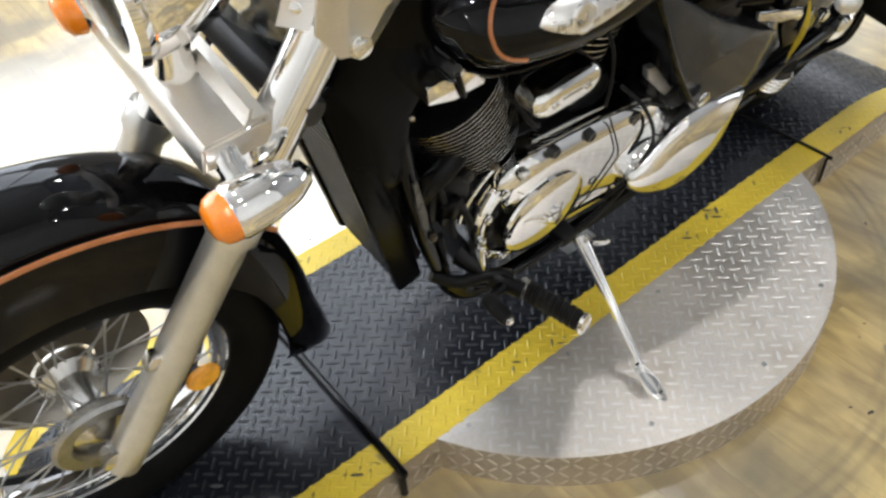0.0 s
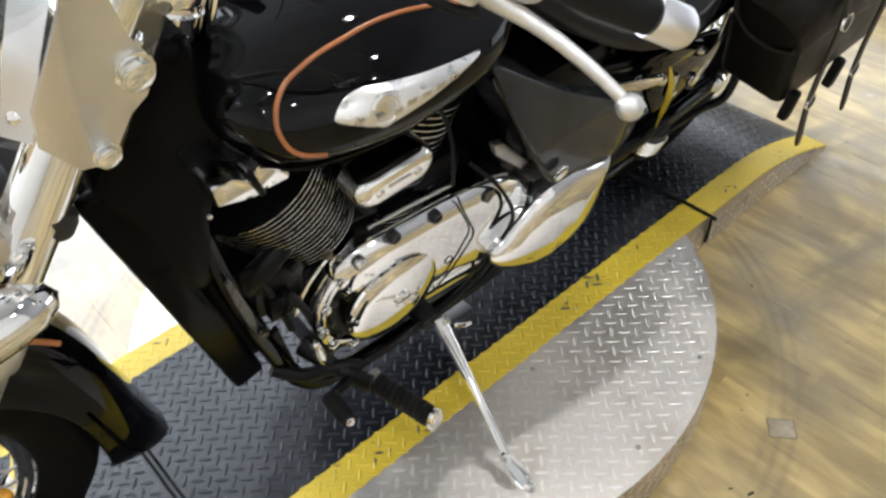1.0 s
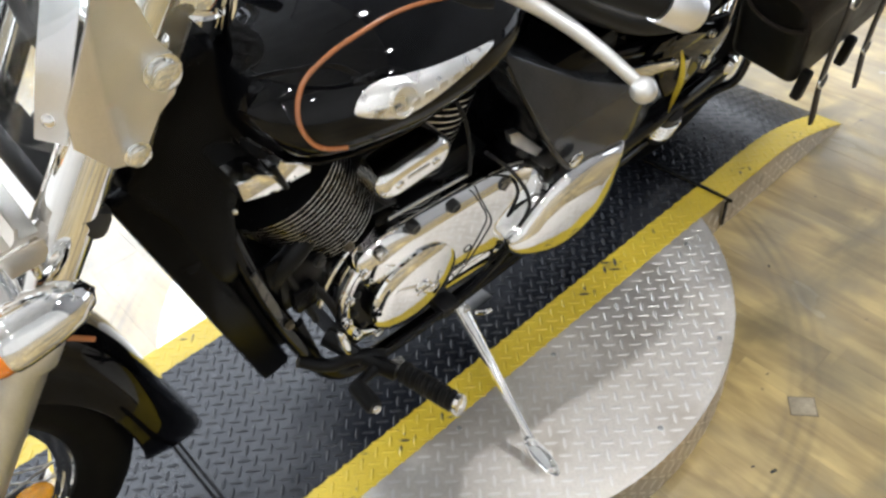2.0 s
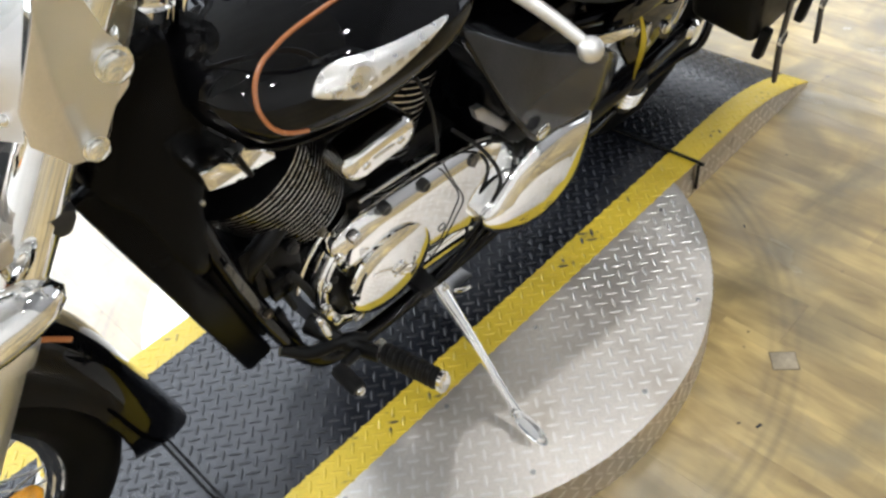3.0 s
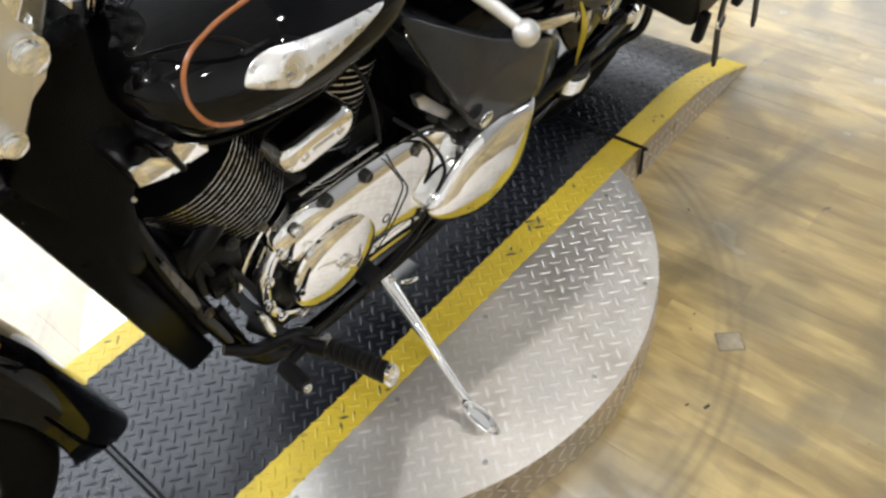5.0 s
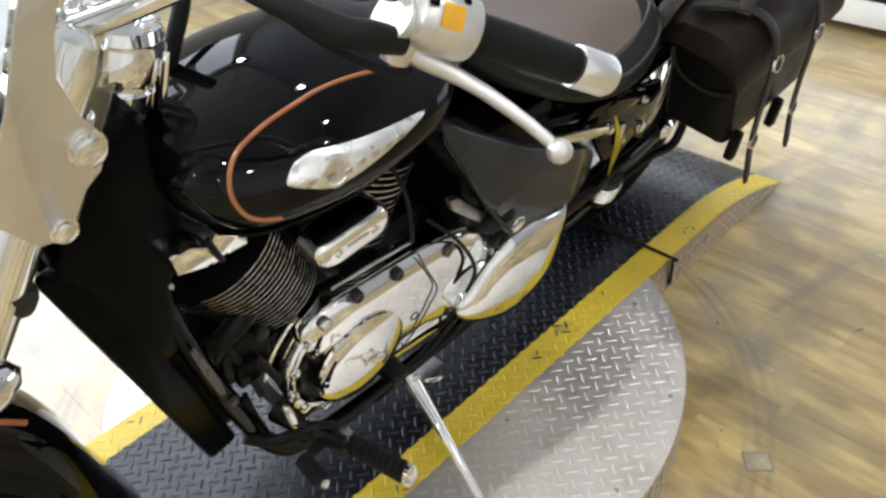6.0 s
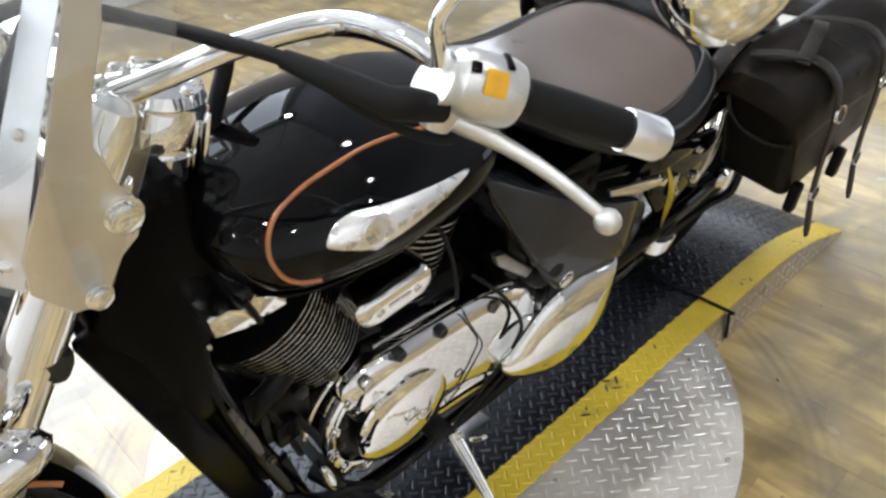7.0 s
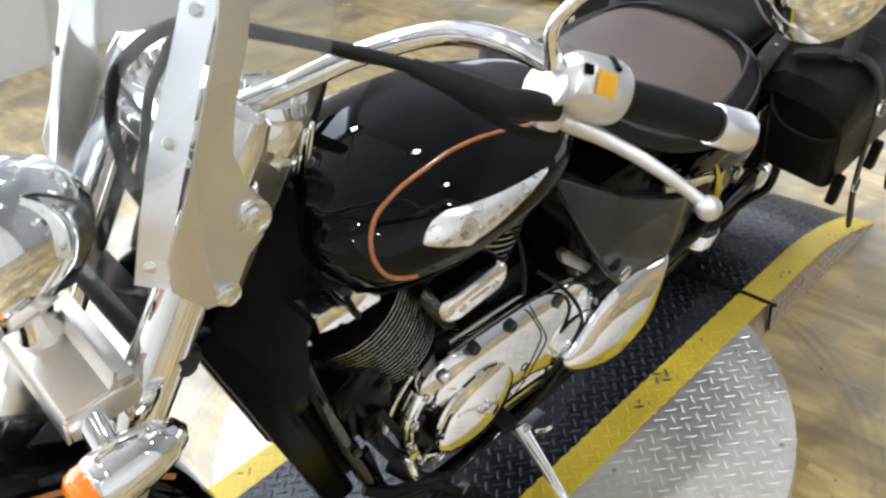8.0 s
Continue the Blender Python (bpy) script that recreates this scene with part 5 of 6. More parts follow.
# chrome arc of the case edge and lower oil pan
arc = [(GC.x + 0.150 * math.cos(radians(a)), -0.118, GC.z + 0.150 * math.sin(radians(a))) for a in range(120, 172, 6)]
part("case_edge", tube(arc, 0.004, 8), CHROME, engine, "bright machined case edge")
part("oil_pan", box((-0.30, -0.10, 0.165), (0.02, 0.10, 0.215), 0.02, 3), ENGINE, engine)
part("drain_guard", slab([(-0.20, 0.30), (-0.02, 0.285), (0.02, 0.245), (-0.06, 0.235), (-0.18, 0.265)], -0.155, -0.140, 0.004), CHROME, engine, "chrome lower guard")
for x, y, z, r in ((-0.43, -0.112, 0.47, 0.011), (-0.455, -0.122, 0.42, 0.009), (-0.385, -0.118, 0.52, 0.012), (-0.33, -0.118, 0.51, 0.010)):
    bolt("bolt", (x, y, z), (0, -1, 0), engine, r * 0.75, 0.008, EMBOSS if r < 0.0105 else BLACKMETAL)
part("front_case", box((-0.455, -0.112, 0.43), (-0.365, 0.05, 0.53), 0.014, 2), ENGINE, engine, "black front engine case")
part("sensor_block", box((-0.44, -0.128, 0.435), (-0.40, -0.108, 0.485), 0.005), PLASTIC, engine)
# thin mottled grey strip lying on the frame tube
part("foil_label", slab([(-0.497, 0.575), (-0.489, 0.58), (-0.466, 0.485), (-0.461, 0.443), (-0.470, 0.438), (-0.486, 0.51)], -0.120, -0.116, 0.001), MOTTLED, engine, "thin mottled grey strip on the frame tube")
part("gusset", slab([(-0.445, 0.385), (-0.425, 0.395), (-0.415, 0.33), (-0.40, 0.26), (-0.418, 0.25), (-0.436, 0.31)], -0.118, -0.106, 0.003), ENGINE, engine, "black frame gusset")
part("oil_line", tube([(-0.40, -0.118, 0.47), (-0.375, -0.125, 0.40), (-0.365, -0.13, 0.34), (-0.372, -0.14, 0.30)], 0.007, 10, smooth=5), RUBBER, engine, "black oil line")
part("oil_line", tube([(-0.44, -0.108, 0.53), (-0.42, -0.12, 0.45), (-0.405, -0.12, 0.38)], 0.006, 10, smooth=5), RUBBER, engine, "black oil line")
# hose added to block the light through the gap beside the frame tube
part("coolant_hose", tube([(-0.515, -0.06, 0.66), (-0.49, -0.06, 0.50), (-0.465, -0.06, 0.36), (-0.44, -0.05, 0.28)], 0.016, 12, smooth=5), RUBBER, engine, "black hose added to darken the gap behind the radiator")
part("horn_cover", box((-0.47, -0.108, 0.50), (-0.42, -0.098, 0.56), 0.006), PLASTIC, engine)
part("exhaust_port", tube([(-0.36, -0.09, 0.57), (-0.42, -0.105, 0.55), (-0.455, -0.09, 0.50), (-0.43, -0.07, 0.42)], 0.018, 14, smooth=5), ENGINE, engine)
for pts, r in (
    ([(-0.135, -0.10, 0.73), (-0.115, -0.135, 0.66), (-0.10, -0.14, 0.58), (-0.09, -0.135, 0.52)], 0.0035),
    ([(-0.29, -0.10, 0.62), (-0.27, -0.13, 0.58), (-0.24, -0.12, 0.55)], 0.005),
):
    part("hose", tube(pts, r, 8, smooth=6), RUBBER, engine, "thin black hose")
# throttle bodies and dark filling between the cylinders, up to the tank
part("airbox", box((-0.33, -0.085, 0.56), (-0.05, 0.085, 0.76), 0.03, 3), ENGINE, bike, "black intake box under the tank")

# loose strap and wire round the drive housing
strap = [(-0.045, -0.125, 0.535), (-0.018, -0.160, 0.503), (0.014, -0.172, 0.448), (0.030, -0.176, 0.408), (0.032, -0.178, 0.378), (0.012, -0.176, 0.335), (-0.014, -0.166, 0.285), (-0.032, -0.148, 0.235)]
part("strap", tube(strap, 0.0038, 8, smooth=8), RUBBER, bike, "thin black strap over the chrome covers")
wire = [(-0.093, -0.152, 0.508), (-0.089, -0.164, 0.485), (-0.08, -0.168, 0.462), (-0.057, -0.168, 0.405), (-0.072, -0.167, 0.37), (-0.105, -0.164, 0.32), (-0.13, -0.155, 0.28)]
part("wire", tube(wire, 0.0016, 6, smooth=8), RUBBER, bike, "fine dark wire")

# foot controls and side stand
part("peg_bracket", tube([(-0.385, -0.115, 0.305), (-0.372, -0.16, 0.30), (-0.355, -0.20, 0.292), (-0.335, -0.24, 0.292)], [0.022, 0.017, 0.016, 0.018], 10, smooth=4, flat=0.8), ENGINE, bike, "black footpeg bracket")
part("bracket_arm", tube([(-0.45, -0.12, 0.30), (-0.41, -0.15, 0.28), (-0.365, -0.18, 0.30), (-0.33, -0.20, 0.29)], [0.011, 0.012, 0.013, 0.012], 14, smooth=5), ENGINE, bike)
part("bracket_cap", dome([(-0.412, 0.425), (-0.402, 0.424), (-0.392, 0.39), (-0.390, 0.36), (-0.398, 0.354), (-0.408, 0.385)], -0.192, 0.006, 0.01, 4, 3, 0.5), CHROME, bike, "bright bracket cap")
p0, p1 = Vector((-0.328, -0.245, 0.292)), Vector((-0.303, -0.358, 0.303))
pm = axis(p0, p1 - p0) @ Matrix.Diagonal((0.72, 1.15, 1, 1))
L = (p1 - p0).length
prof = [(0.012, 0.0), (0.021, 0.001)]
for k in range(9):
    z = 0.004 + k * (L - 0.012) / 9
    prof += [(0.0225, z), (0.0225, z + 0.006), (0.0195, z + 0.007), (0.0195, z + 0.0095)]
peg = part("footpeg", lathe(prof + [(0.021, L - 0.006), (0.012, L - 0.005)], pm, 24), RUBBER, bike, "ribbed black rubber footpeg")
part("peg_end", lathe([(0.012, L - 0.006), (0.022, L - 0.005), (0.0225, L + 0.002), (0.018, L + 0.006), (0, L + 0.007)], pm, 24), CHROME, peg, "chrome footpeg end")
part("peg_pivot", tube([p0 + Vector((0.002, 0.02, 0)), p0 + Vector((0, -0.004, 0.0))], [0.016, 0.014], 16), SATIN, peg)
sh = part("shift_lever", tube([(-0.365, -0.215, 0.30), (-0.40, -0.225, 0.315), (-0.415, -0.232, 0.325)], [0.01, 0.008, 0.009], 12, smooth=4), ENGINE, bike, "black gear shift lever")
part("shift_rubber", lathe([(0.006, 0), (0.0135, 0.002), (0.0145, 0.012), (0.0145, 0.052), (0.012, 0.06), (0.0, 0.061)], axis((-0.414, -0.228, 0.326), (-0.08, -1, 0.18)), 20), RUBBER, sh, "black rubber shift peg")
bolt("peg_tip", Vector((-0.419, -0.288, 0.337)), (-0.08, -1, 0.18), sh, 0.006, 0.006)
kp = [(-0.152, -0.200, 0.266), (-0.155, -0.225, 0.250), (-0.163, -0.29, 0.214), (-0.177, -0.38, 0.1655), (-0.186, -0.445, 0.130)]
stand = part("side_stand", tube(kp, [0.016, 0.0155, 0.0115, 0.0092, 0.0085], 18, smooth=6, flat=0.85), CHROME, bike, "chrome side stand leg")
fm2 = Matrix.Translation((-0.1885, -0.468, 0.1185)) @ Matrix(((0.10, 0.99, -0.05, 0), (-0.89, 0.065, -0.44, 0), (-0.44, 0.088, 0.89, 0), (0, 0, 0, 1)))
foot = lathe([(0.0, -0.004), (0.60, -0.003), (0.74, 0.004), (0.80, 0.009), (0.90, 0.010), (0.99, 0.007), (1.0, 0.002), (0.85, -0.006), (0.0, -0.008)], fm2 @ Matrix.Diagonal((0.048, 0.0165, 1, 1)), 36)
part("foot_pad", foot, CHROME, stand, "scooped chrome stand foot with a raised rim")
bolt("pivot_bolt", (-0.150, -0.212, 0.268), (0, -1, 0.4), stand, 0.0085, 0.009, SATIN)
part("spring_hook", tube([(-0.13, -0.222, 0.25), (-0.118, -0.235, 0.255), (-0.108, -0.24, 0.262)], 0.0042, 8, smooth=3), CHROME, stand)
part("stand_bracket", box((-0.175, -0.186, 0.222), (-0.132, -0.12, 0.252), 0.009, 2), ENGINE, bike, "black stand bracket")
part("lower_rail", tube([(-0.34, -0.165, 0.235), (-0.25, -0.175, 0.238), (-0.1, -0.175, 0.245), (0.03, -0.155, 0.25)], 0.007, 12, smooth=5), GLOSS, bike, "black lower frame rail")

# side cover, seat, rear frame
for s in (-1, 1):
    sc = [(-0.045, 0.735), (-0.03, 0.738), (0.026, 0.698), (0.134, 0.622), (0.235, 0.567), (0.31, 0.529), (0.385, 0.465), (0.380, 0.392), (0.296, 0.382), (0.185, 0.396), (0.118, 0.434), (0.075, 0.50), (0.024, 0.588), (-0.012, 0.655)]
    cover = part("side_cover", dome(sc, 0, 0.006, 0.08, 14, 4, 1.0, side=s, surf=lambda x, z, s=s: s * (0.203 - 0.22 * (z - 0.475) - 0.24 * max(0.0, 0.556 - z) - 0.2 * max(0.0, x - 0.30))), SHEENBLACK, bike, "triangular black gloss side cover")
    bolt("fastener", (0.112, s * 0.198, 0.474), (0, s, -0.1), cover, 0.0145, 0.008)
    lip = [(-0.045, 0.728), (-0.01, 0.652), (0.023, 0.58), (0.067, 0.502), (0.092, 0.47)]
    part("trim_edge", tube([(x, s * (0.200 - 0.22 * (z - 0.475)), z) for x, z in lip], 0.005, 8, smooth=5), GLOSS, cover)
SX = [0.0, 0.04, 0.12, 0.22, 0.32, 0.42, 0.50, 0.545, 0.56]
SWD = [0.06, 0.11, 0.165, 0.205, 0.222, 0.215, 0.18, 0.12, 0.05]
ST = [0.865, 0.855, 0.795, 0.745, 0.725, 0.735, 0.755, 0.75, 0.72]
SB = [0.80, 0.775, 0.72, 0.665, 0.635, 0.625, 0.63, 0.645, 0.67]
rings = []
for k in range(41):
    x = 0.56 * k / 40
    w, t, b = curve_at(SX, SWD, x), curve_at(SX, ST, x), curve_at(SX, SB, x)
    ring = []
    for i in range(44):
        a = 2 * math.pi * i / 44
        c, s = math.cos(a), math.sin(a)
        dip = 0.012 * math.cos(c * math.pi / 2) if s > 0 else 0
        ring.append((x, w * math.copysign(abs(c) ** 0.7, c), (t + b) / 2 + (t - b) / 2 * math.copysign(abs(s) ** 0.75, s) - dip))
    rings.append(ring)
seat = part("seat", loft(rings), SEATM, bike, "wide black vinyl saddle")
for off, dz in ((0.80, 0.02), (0.965, -0.012)):
    pip = []
    for k in range(29):
        a = math.pi * (k / 28)
        f = k / 28
        x = 0.05 + 0.49 * (1 - abs(2 * f - 1) ** 2.2)
        sgn = -1 if f < 0.5 else 1
        w = curve_at(SX, SWD, x) * off
        if abs(f - 0.5) < 0.12:
            w *= abs(f - 0.5) / 0.12
        zz = curve_at(SX, ST, x) * 0.5 + curve_at(SX, SB, x) * 0.5
        hh = (curve_at(SX, ST, x) - curve_at(SX, SB, x)) / 2
        q = max(0.0, 1 - (min(abs(w), curve_at(SX, SWD, x) * 0.999) / curve_at(SX, SWD, x)) ** (1 / 0.7 * 2)) ** 0.5
        pip.append((x, sgn * w, zz + hh * q ** 0.75 - 0.002))
    part("piping", tube(pip, 0.003, 8), PIPING, seat, "raised seat piping")


def seat_top(x, y):
    """Height of the saddle's upper skin."""
    w, t, b = curve_at(SX, SWD, x), curve_at(SX, ST, x), curve_at(SX, SB, x)
    c = min(abs(y) / w, 0.999) ** (1 / 0.7)
    return (t + b) / 2 + (t - b) / 2 * (1 - c * c) ** 0.375 - 0.012 * math.cos(c * math.pi / 2)


rings = []
for k in range(31):
    f = k / 30
    x = 0.055 + 0.465 * f
    w = 0.80 * curve_at(SX, SWD, x) * (1 - abs(2 * f - 1) ** 7) ** 0.5 + 0.004
    top = []
    for i in range(25):
        y = w * (2 * i / 24 - 1)
        edge = max(0.0, 1 - abs(2 * i / 24 - 1) ** 3) * max(0.0, 1 - abs(2 * f - 1) ** 3)
        top.append((x, y, seat_top(x, y) + 0.003 + 0.020 * edge))
    rings.append(top + [(q[0], q[1], seat_top(q[0], q[1]) - 0.004) for q in top[::-1]])
part("seat_panel", loft(rings), SEATTOP, seat, "smooth shiny brown-black seat panel")
part("pillion_pad", box((0.53, -0.12, 0.70), (0.86, 0.12, 0.775), 0.03, 4, m=pose(0.6, 0, 0.72) @ pose(0, 0, 0, 0, -3) @ pose(-0.6, 0, -0.72)), SEATM, bike, "black vinyl pillion pad")
for s in (-1, 1):
    part("rear_rail", tube([(0.22, s * 0.13, 0.60), (0.40, s * 0.15, 0.57), (0.60, s * 0.155, 0.60), (0.85, s * 0.15, 0.66)], 0.014, 12, smooth=5), GLOSS, bike, "black rear frame rail")
    part("rail_cover", slab([(0.30, 0.575), (0.34, 0.60), (0.46, 0.585), (0.52, 0.56), (0.50, 0.535), (0.40, 0.54)], s * 0.160, s * 0.175, 0.005), GLOSS, bike, "black rail cover under the seat")
    part("seat_plate", slab([(0.203, 0.623), (0.30, 0.584), (0.372, 0.560), (0.378, 0.538), (0.30, 0.558), (0.212, 0.600)], s * 0.184, s * 0.194, 0.004), CHROME, bike, "narrow chrome plate under the seat")
    part("swingarm", tube([(0.22, s * 0.14, 0.33), (0.45, s * 0.145, 0.335), (0.70, s * 0.135, 0.335)], [0.03, 0.028, 0.024], 16, smooth=4), GLOSS, bike, "black swingarm")
    part("shock", tube([(0.40, s * 0.12, 0.55), (0.62, s * 0.125, 0.37)], 0.022, 16), GLOSS, bike)
    coil = part("spring", lathe([(0.03, -0.07), (0.03, 0.05)], axis((0.508, s * 0.142, 0.295), (-0.25, s * 0.3, 1)), 20), BLACKMETAL, bike, "chrome coil spring of the rear shock")
    for k in range(4):
        part("spring_turn", lathe([(0.033 + 0.005 * math.cos(a), -0.03 + 0.016 * k + 0.005 * math.sin(a)) for a in (math.pi * q / 4 for q in range(8))], axis((0.508, s * 0.142, 0.295), (-0.25, s * 0.3, 1)), 24, closed_profile=True), CHROME, coil)
    part("axle_nut", lathe([(0.014, 0), (0.024, 0.002), (0.024, 0.018), (0.016, 0.026), (0, 0.027)], axis((RW.x, s * 0.15, RW.z + 0.03), (0, s, 0)), 18), CHROME, bike, "chrome axle cap")
    part("bag_hoop", tube([(0.30, s * 0.14, 0.30), (0.37, s * 0.14, 0.245), (0.50, s * 0.125, 0.228), (0.64, s * 0.12, 0.222), (0.75, s * 0.125, 0.228), (0.80, s * 0.15, 0.26), (0.81, s * 0.15, 0.36), (0.80, s * 0.15, 0.50)], 0.0115, 12, smooth=6), GLOSS, bike, "black tubular bag guard")
part("battery_box", box((0.02, -0.14, 0.40), (0.26, 0.14, 0.66), 0.02, 2), PLASTIC, bike, "black battery box behind the engine")
for s in (-1, 1):
    stay = part("fender_stay", slab([(0.36, 0.55), (0.47, 0.57), (0.60, 0.54), (0.62, 0.49), (0.56, 0.43), (0.50, 0.40), (0.44, 0.41), (0.40, 0.47)], s * 0.150, s * 0.164, 0.004), GLOSS, bike, "black rear fender stay")
    for x, z, r in ((0.43, 0.50, 0.009), (0.56, 0.44, 0.012), (0.49, 0.44, 0.007), (0.545, 0.52, 0.008)):
        bolt("bolt", (x, s * 0.164, z), (0, s, 0), stay, r, 0.008)
    part("lever_link", box((0.46, min(s * 0.165, s * 0.175), 0.44), (0.475, max(s * 0.165, s * 0.175), 0.50), 0.003), SATIN, stay)
part("rear_pivot", box((0.05, -0.15, 0.26), (0.24, 0.15, 0.42), 0.03, 2), ENGINE, bike, "black gearbox and pivot casting")

# yellow ribbon tag hanging by the seat
ribbon = thing("ribbon_tag", LEAN_M, "narrow yellow ribbon tag hanging under the seat", "tag")
rows = []
for k in range(13):
    f = k / 12
    c = Vector((0.40 + 0.05 * f + 0.006 * math.sin(5 * f), -0.186 - 0.006 * math.sin(4 * f), 0.560 - 0.18 * f))
    w = 0.0042 * math.sin(math.pi * min(0.98, 0.12 + f * 0.85)) + 0.001
    t = Vector((math.cos(2.2 * f), -math.sin(2.2 * f), 0.1)) * w
    rows.append([c - t, c + t, c + t + Vector((0, 0.0008, 0)), c - t + Vector((0, 0.0008, 0))])
part("ribbon", loft(rows), RIBBON, ribbon)


# ---- leather saddlebags ----
def saddlebag(s, label):
    bag = thing("saddlebag", LEAN_M, label, "saddlebag", "saddlebags on the motorcycle")

    def m(x, y, z):
        return (x, s * y, z)

    def shell(front_b, front_t, rear_t, rear_b, y0, y1, bev):
        bm = bmesh.new()
        vs = []
        for y in (y0, y1):
            vs.append([bm.verts.new(m(x, y, z)) for x, z in (front_b, front_t, rear_t, rear_b)])
        bm.faces.new(vs[0]), bm.faces.new(vs[1][::-1])
        for k in range(4):
            bm.faces.new([vs[0][k], vs[1][k], vs[1][(k + 1) % 4], vs[0][(k + 1) % 4]])
        bmesh.ops.recalc_face_normals(bm, faces=bm.faces)
        bmesh.ops.bevel(bm, geom=list(bm.edges), offset=bev, segments=4, affect="EDGES", profile=0.5)
        return bm

    body = part("body", shell((0.625, 0.44), (0.548, 0.69), (0.93, 0.73), (0.97, 0.47), 0.175, 0.328, 0.022), LEATHER, bag)
    # flap over the top and the outer side
    sec = [(0.172, 0.712), (0.20, 0.732), (0.26, 0.736), (0.31, 0.725), (0.334, 0.70), (0.341, 0.66), (0.342, 0.615), (0.340, 0.60)]
    rings = []
    for k in range(13):
        f = k / 12
        x = 0.545 + 0.395 * f
        sag = 0.010 * math.sin(math.pi * f * 2) + 0.03 * f
        tuck = 0.02 * (abs(2 * f - 1) ** 6)
        out = []
        for y, z in sec:
            low = max(0.0, (0.72 - z) / 0.12)
            out.append(m(x + 0.03 * low, y, z + sag - tuck + 0.03 * low * abs(2 * f - 1) ** 3))
        inn = [m(px, abs(py) - 0.005, pz - 0.005) for px, py, pz in out]
        rings.append(out + inn[::-1])
    lip = []
    for px_, py_, pz_ in rings[0]:
        lip.append((px_ - 0.012, py_, pz_ - 0.03 - 0.012 * math.sin(math.pi * min(1, max(0, (abs(py_) - 0.17) / 0.17)))))
    rings.insert(0, lip)
    part("flap", loft(rings), LIDLEATHER, bag, "brown-black leather flap")
    part("lid_seam", tube([m(0.70, 0.20, 0.7475), m(0.705, 0.26, 0.751), m(0.71, 0.312, 0.738), m(0.722, 0.338, 0.70)], 0.0022, 6, smooth=5), STRAPLEATHER, bag, "stitched seam across the flap")
    part("yoke_strap", band([m(0.50, 0.165, 0.70), m(0.53, 0.172, 0.745), m(0.60, 0.17, 0.765), m(0.72, 0.165, 0.775), m(0.86, 0.16, 0.77)], 0.017, 0.003, (0, 1, 0), 6, 0), STRAPLEATHER, bag, "dark leather yoke strap")
    for x in (0.545, 0.575):
        bolt("rivet", m(x, 0.172, 0.752), (0, 0, 1), bag, 0.005, 0.004, SATIN)
    seamp = [m(0.5455 + (0.69 - z) * 0.308, y, z) for y, z in ((0.186, 0.645), (0.192, 0.615), (0.215, 0.588), (0.25, 0.577), (0.29, 0.581), (0.322, 0.60))]
    part("seam", tube(seamp, 0.0042, 8, smooth=6), STRAPLEATHER, body, "raised stitched seam")
    edge = [m(0.548, 0.18, 0.70), m(0.552, 0.25, 0.70), m(0.556, 0.30, 0.685), m(0.572, 0.335, 0.64)]
    part("binding", tube(edge, 0.004, 8, smooth=6), LEATHER, body)
    for x in (0.66, 0.83):
        e = x - 0.66
        path = [m(a + e, b, c + 0.03 * e) for a, b, c in ((0.56, 0.20, 0.746), (0.585, 0.255, 0.758), (0.612, 0.305, 0.753), (0.63, 0.340, 0.718), (0.642, 0.353, 0.66), (0.648, 0.358, 0.60), (0.65, 0.362, 0.53), (0.652, 0.37, 0.46), (0.648, 0.383, 0.41), (0.643, 0.392, 0.38))]
        st = part("strap", band(path, 0.0125, 0.0024), STRAPLEATHER, bag, "worn dark leather strap")
        for c, r in ((m(x - 0.018, 0.361, 0.66), 0.019), (m(x - 0.008, 0.371, 0.475), 0.017)):
            bm = lathe([(r * 0.8, -0.0022), (r, -0.0022), (r, 0.0022), (r * 0.8, 0.0022)], axis(c, (0.1, s * 1.0, 0.25)) @ Matrix.Diagonal((1.25, 0.85, 1, 1)), 20, closed_profile=True)
            part("buckle", bm, SATIN, st, "silver buckle")
        part("keeper", box((x - 0.035, min(s * 0.33, s * 0.352), 0.42), (x - 0.012, max(s * 0.33, s * 0.352), 0.49), 0.006), LEATHER, st)
    lp = [m(0.585, 0.285, 0.752), m(0.615, 0.278, 0.775), m(0.66, 0.265, 0.785), m(0.70, 0.250, 0.775), m(0.71, 0.247, 0.75)]
    part("loop", band(lp, 0.013, 0.002, (0.3, s * 1.0, 0), 5, 0), STRAPLEATHER, bag, "small leather loop on the flap")
    return bag


saddlebag(-1, "black leather saddlebag with two hanging buckled straps")
saddlebag(1, "black leather saddlebag with two hanging buckled straps")

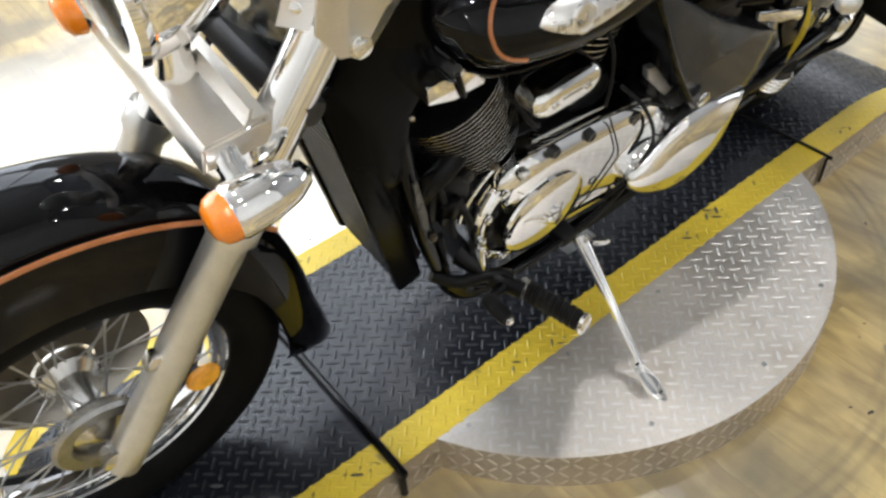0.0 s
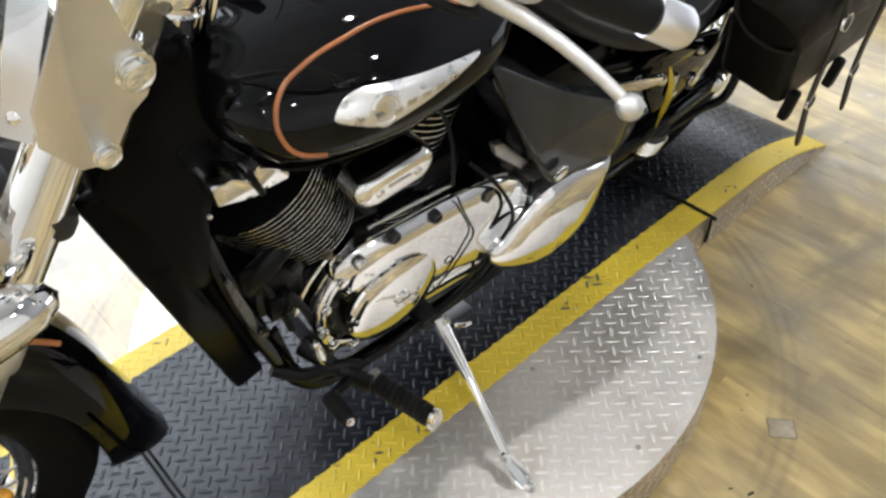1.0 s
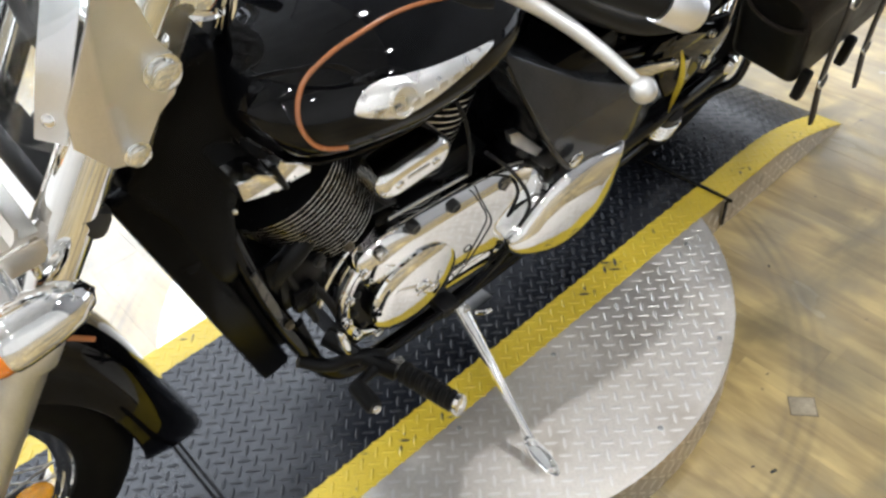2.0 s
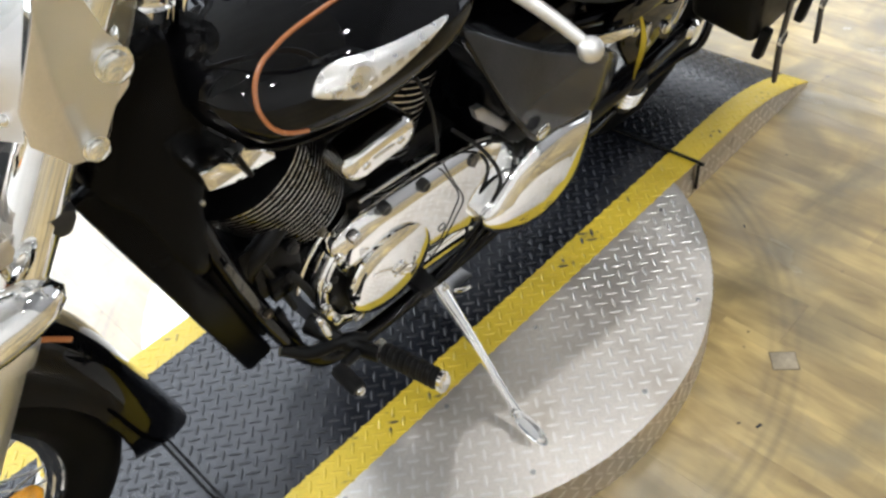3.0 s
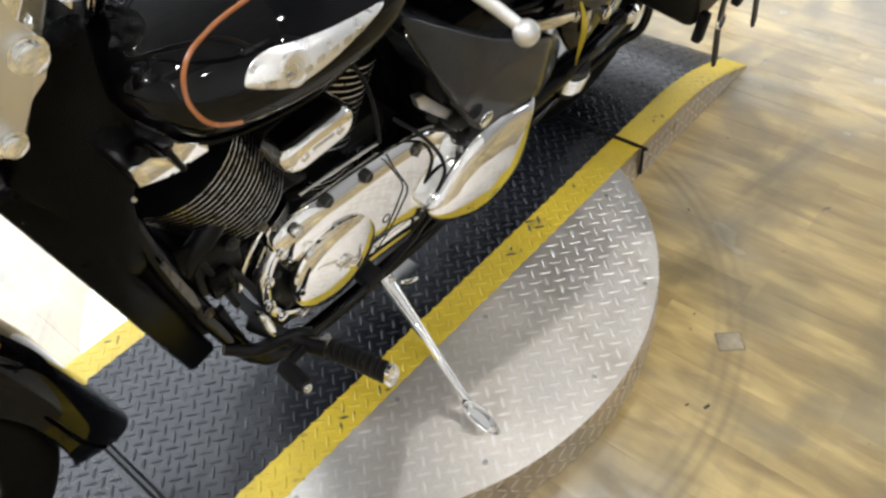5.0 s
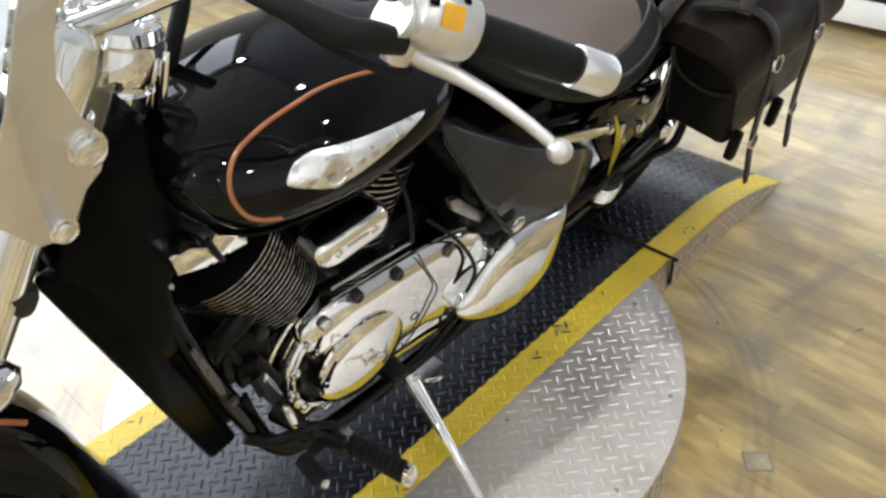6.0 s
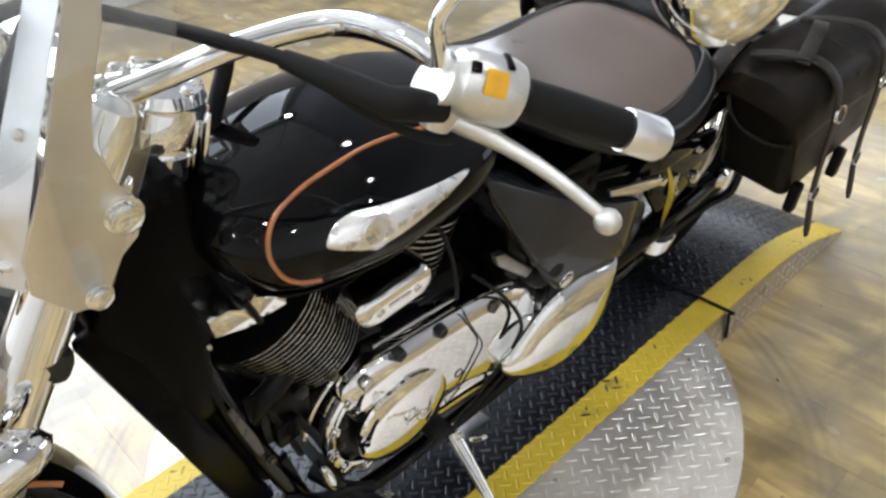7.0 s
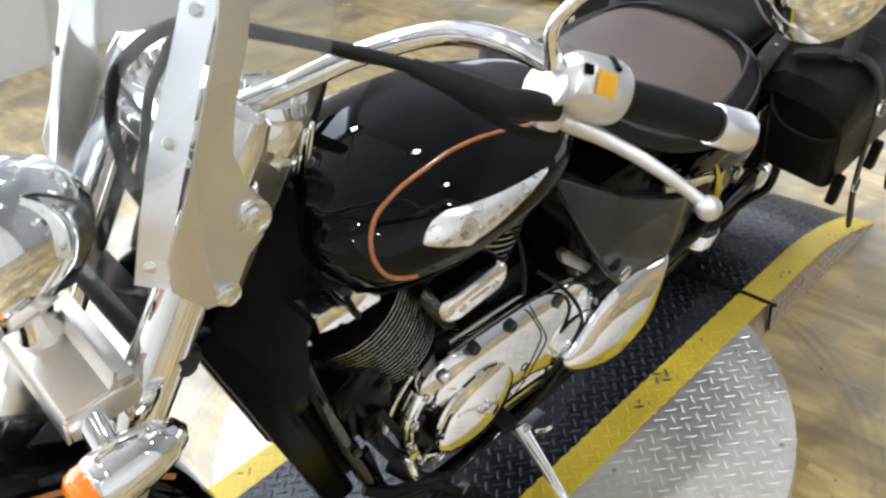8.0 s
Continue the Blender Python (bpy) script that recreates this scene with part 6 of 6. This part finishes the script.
part("gusset", slab([(-0.022, 0.580), (0.0, 0.574), (0.088, 0.474), (0.084, 0.452), (-0.012, 0.552)], -0.152, -0.138, 0.003), GREYPANEL, bike, "dull grey frame gusset plate")
part("gusset", slab([(0.085, 0.49), (0.10, 0.472), (0.150, 0.40), (0.135, 0.395), (0.08, 0.45)], -0.150, -0.142, 0.002), GREYPANEL, bike, "dull grey frame gusset plate")
part("pivot_cap", dome([(0.06, 0.475), (0.09, 0.482), (0.125, 0.45), (0.128, 0.42), (0.10, 0.425), (0.07, 0.45)], -0.150, 0.012, 0.02, 4, 3, 0.5), RUBBER, bike, "black rubber pivot cap")
# dark finned block below the thin pipe
block = part("finned_block", box((-0.262, -0.118, 0.442), (-0.14, -0.09, 0.512), 0.004), ENGINE, engine, "black finned case block")
for k in range(9):
    x = -0.258 + 0.0135 * k
    part("fin", box((x, -0.128, 0.444), (x + 0.004, -0.117, 0.508), 0.001), ENGINE, block)

# ---- floor planks, laid across the runway ----
PW, PL = 0.128, 1.22
mesh_of = {}
rnd = random.Random(4)


def plank_mesh(n):
    if n not in mesh_of:
        me = bpy.data.meshes.new("plank")
        a, b, h, e = PW / 2 - 0.00012, PL / 2 - 0.00015, 0.004, 0.00025
        v = [(-a, -b, 0), (a, -b, 0), (a, b, 0), (-a, b, 0), (-a, -b, h - e), (a, -b, h - e), (a, b, h - e), (-a, b, h - e), (-a + e, -b + e, h), (a - e, -b + e, h), (a - e, b - e, h), (-a + e, b - e, h)]
        f = [(0, 3, 2, 1)] + [(k, (k + 1) % 4, 4 + (k + 1) % 4, 4 + k) for k in range(4)] + [(4 + k, 4 + (k + 1) % 4, 8 + (k + 1) % 4, 8 + k) for k in range(4)] + [(8, 9, 10, 11)]
        me.from_pydata(v, [], f)
        me.materials.append(FLOOR)
        mesh_of[n] = me
    return mesh_of[n]


cols = int((X1 + 2.6) / PW)
for i in range(cols):
    x = X1 - PW * (i + 0.5) - 0.02
    shift = rnd.random() * PL
    for j in range(5):
        y = -1.9 + PL * (j + 0.5) - shift + 0.2
        ob = new("plank", plank_mesh(0))
        ob.parent = floor
        ob.location = (x, y, FLOOR_Z - 0.004)
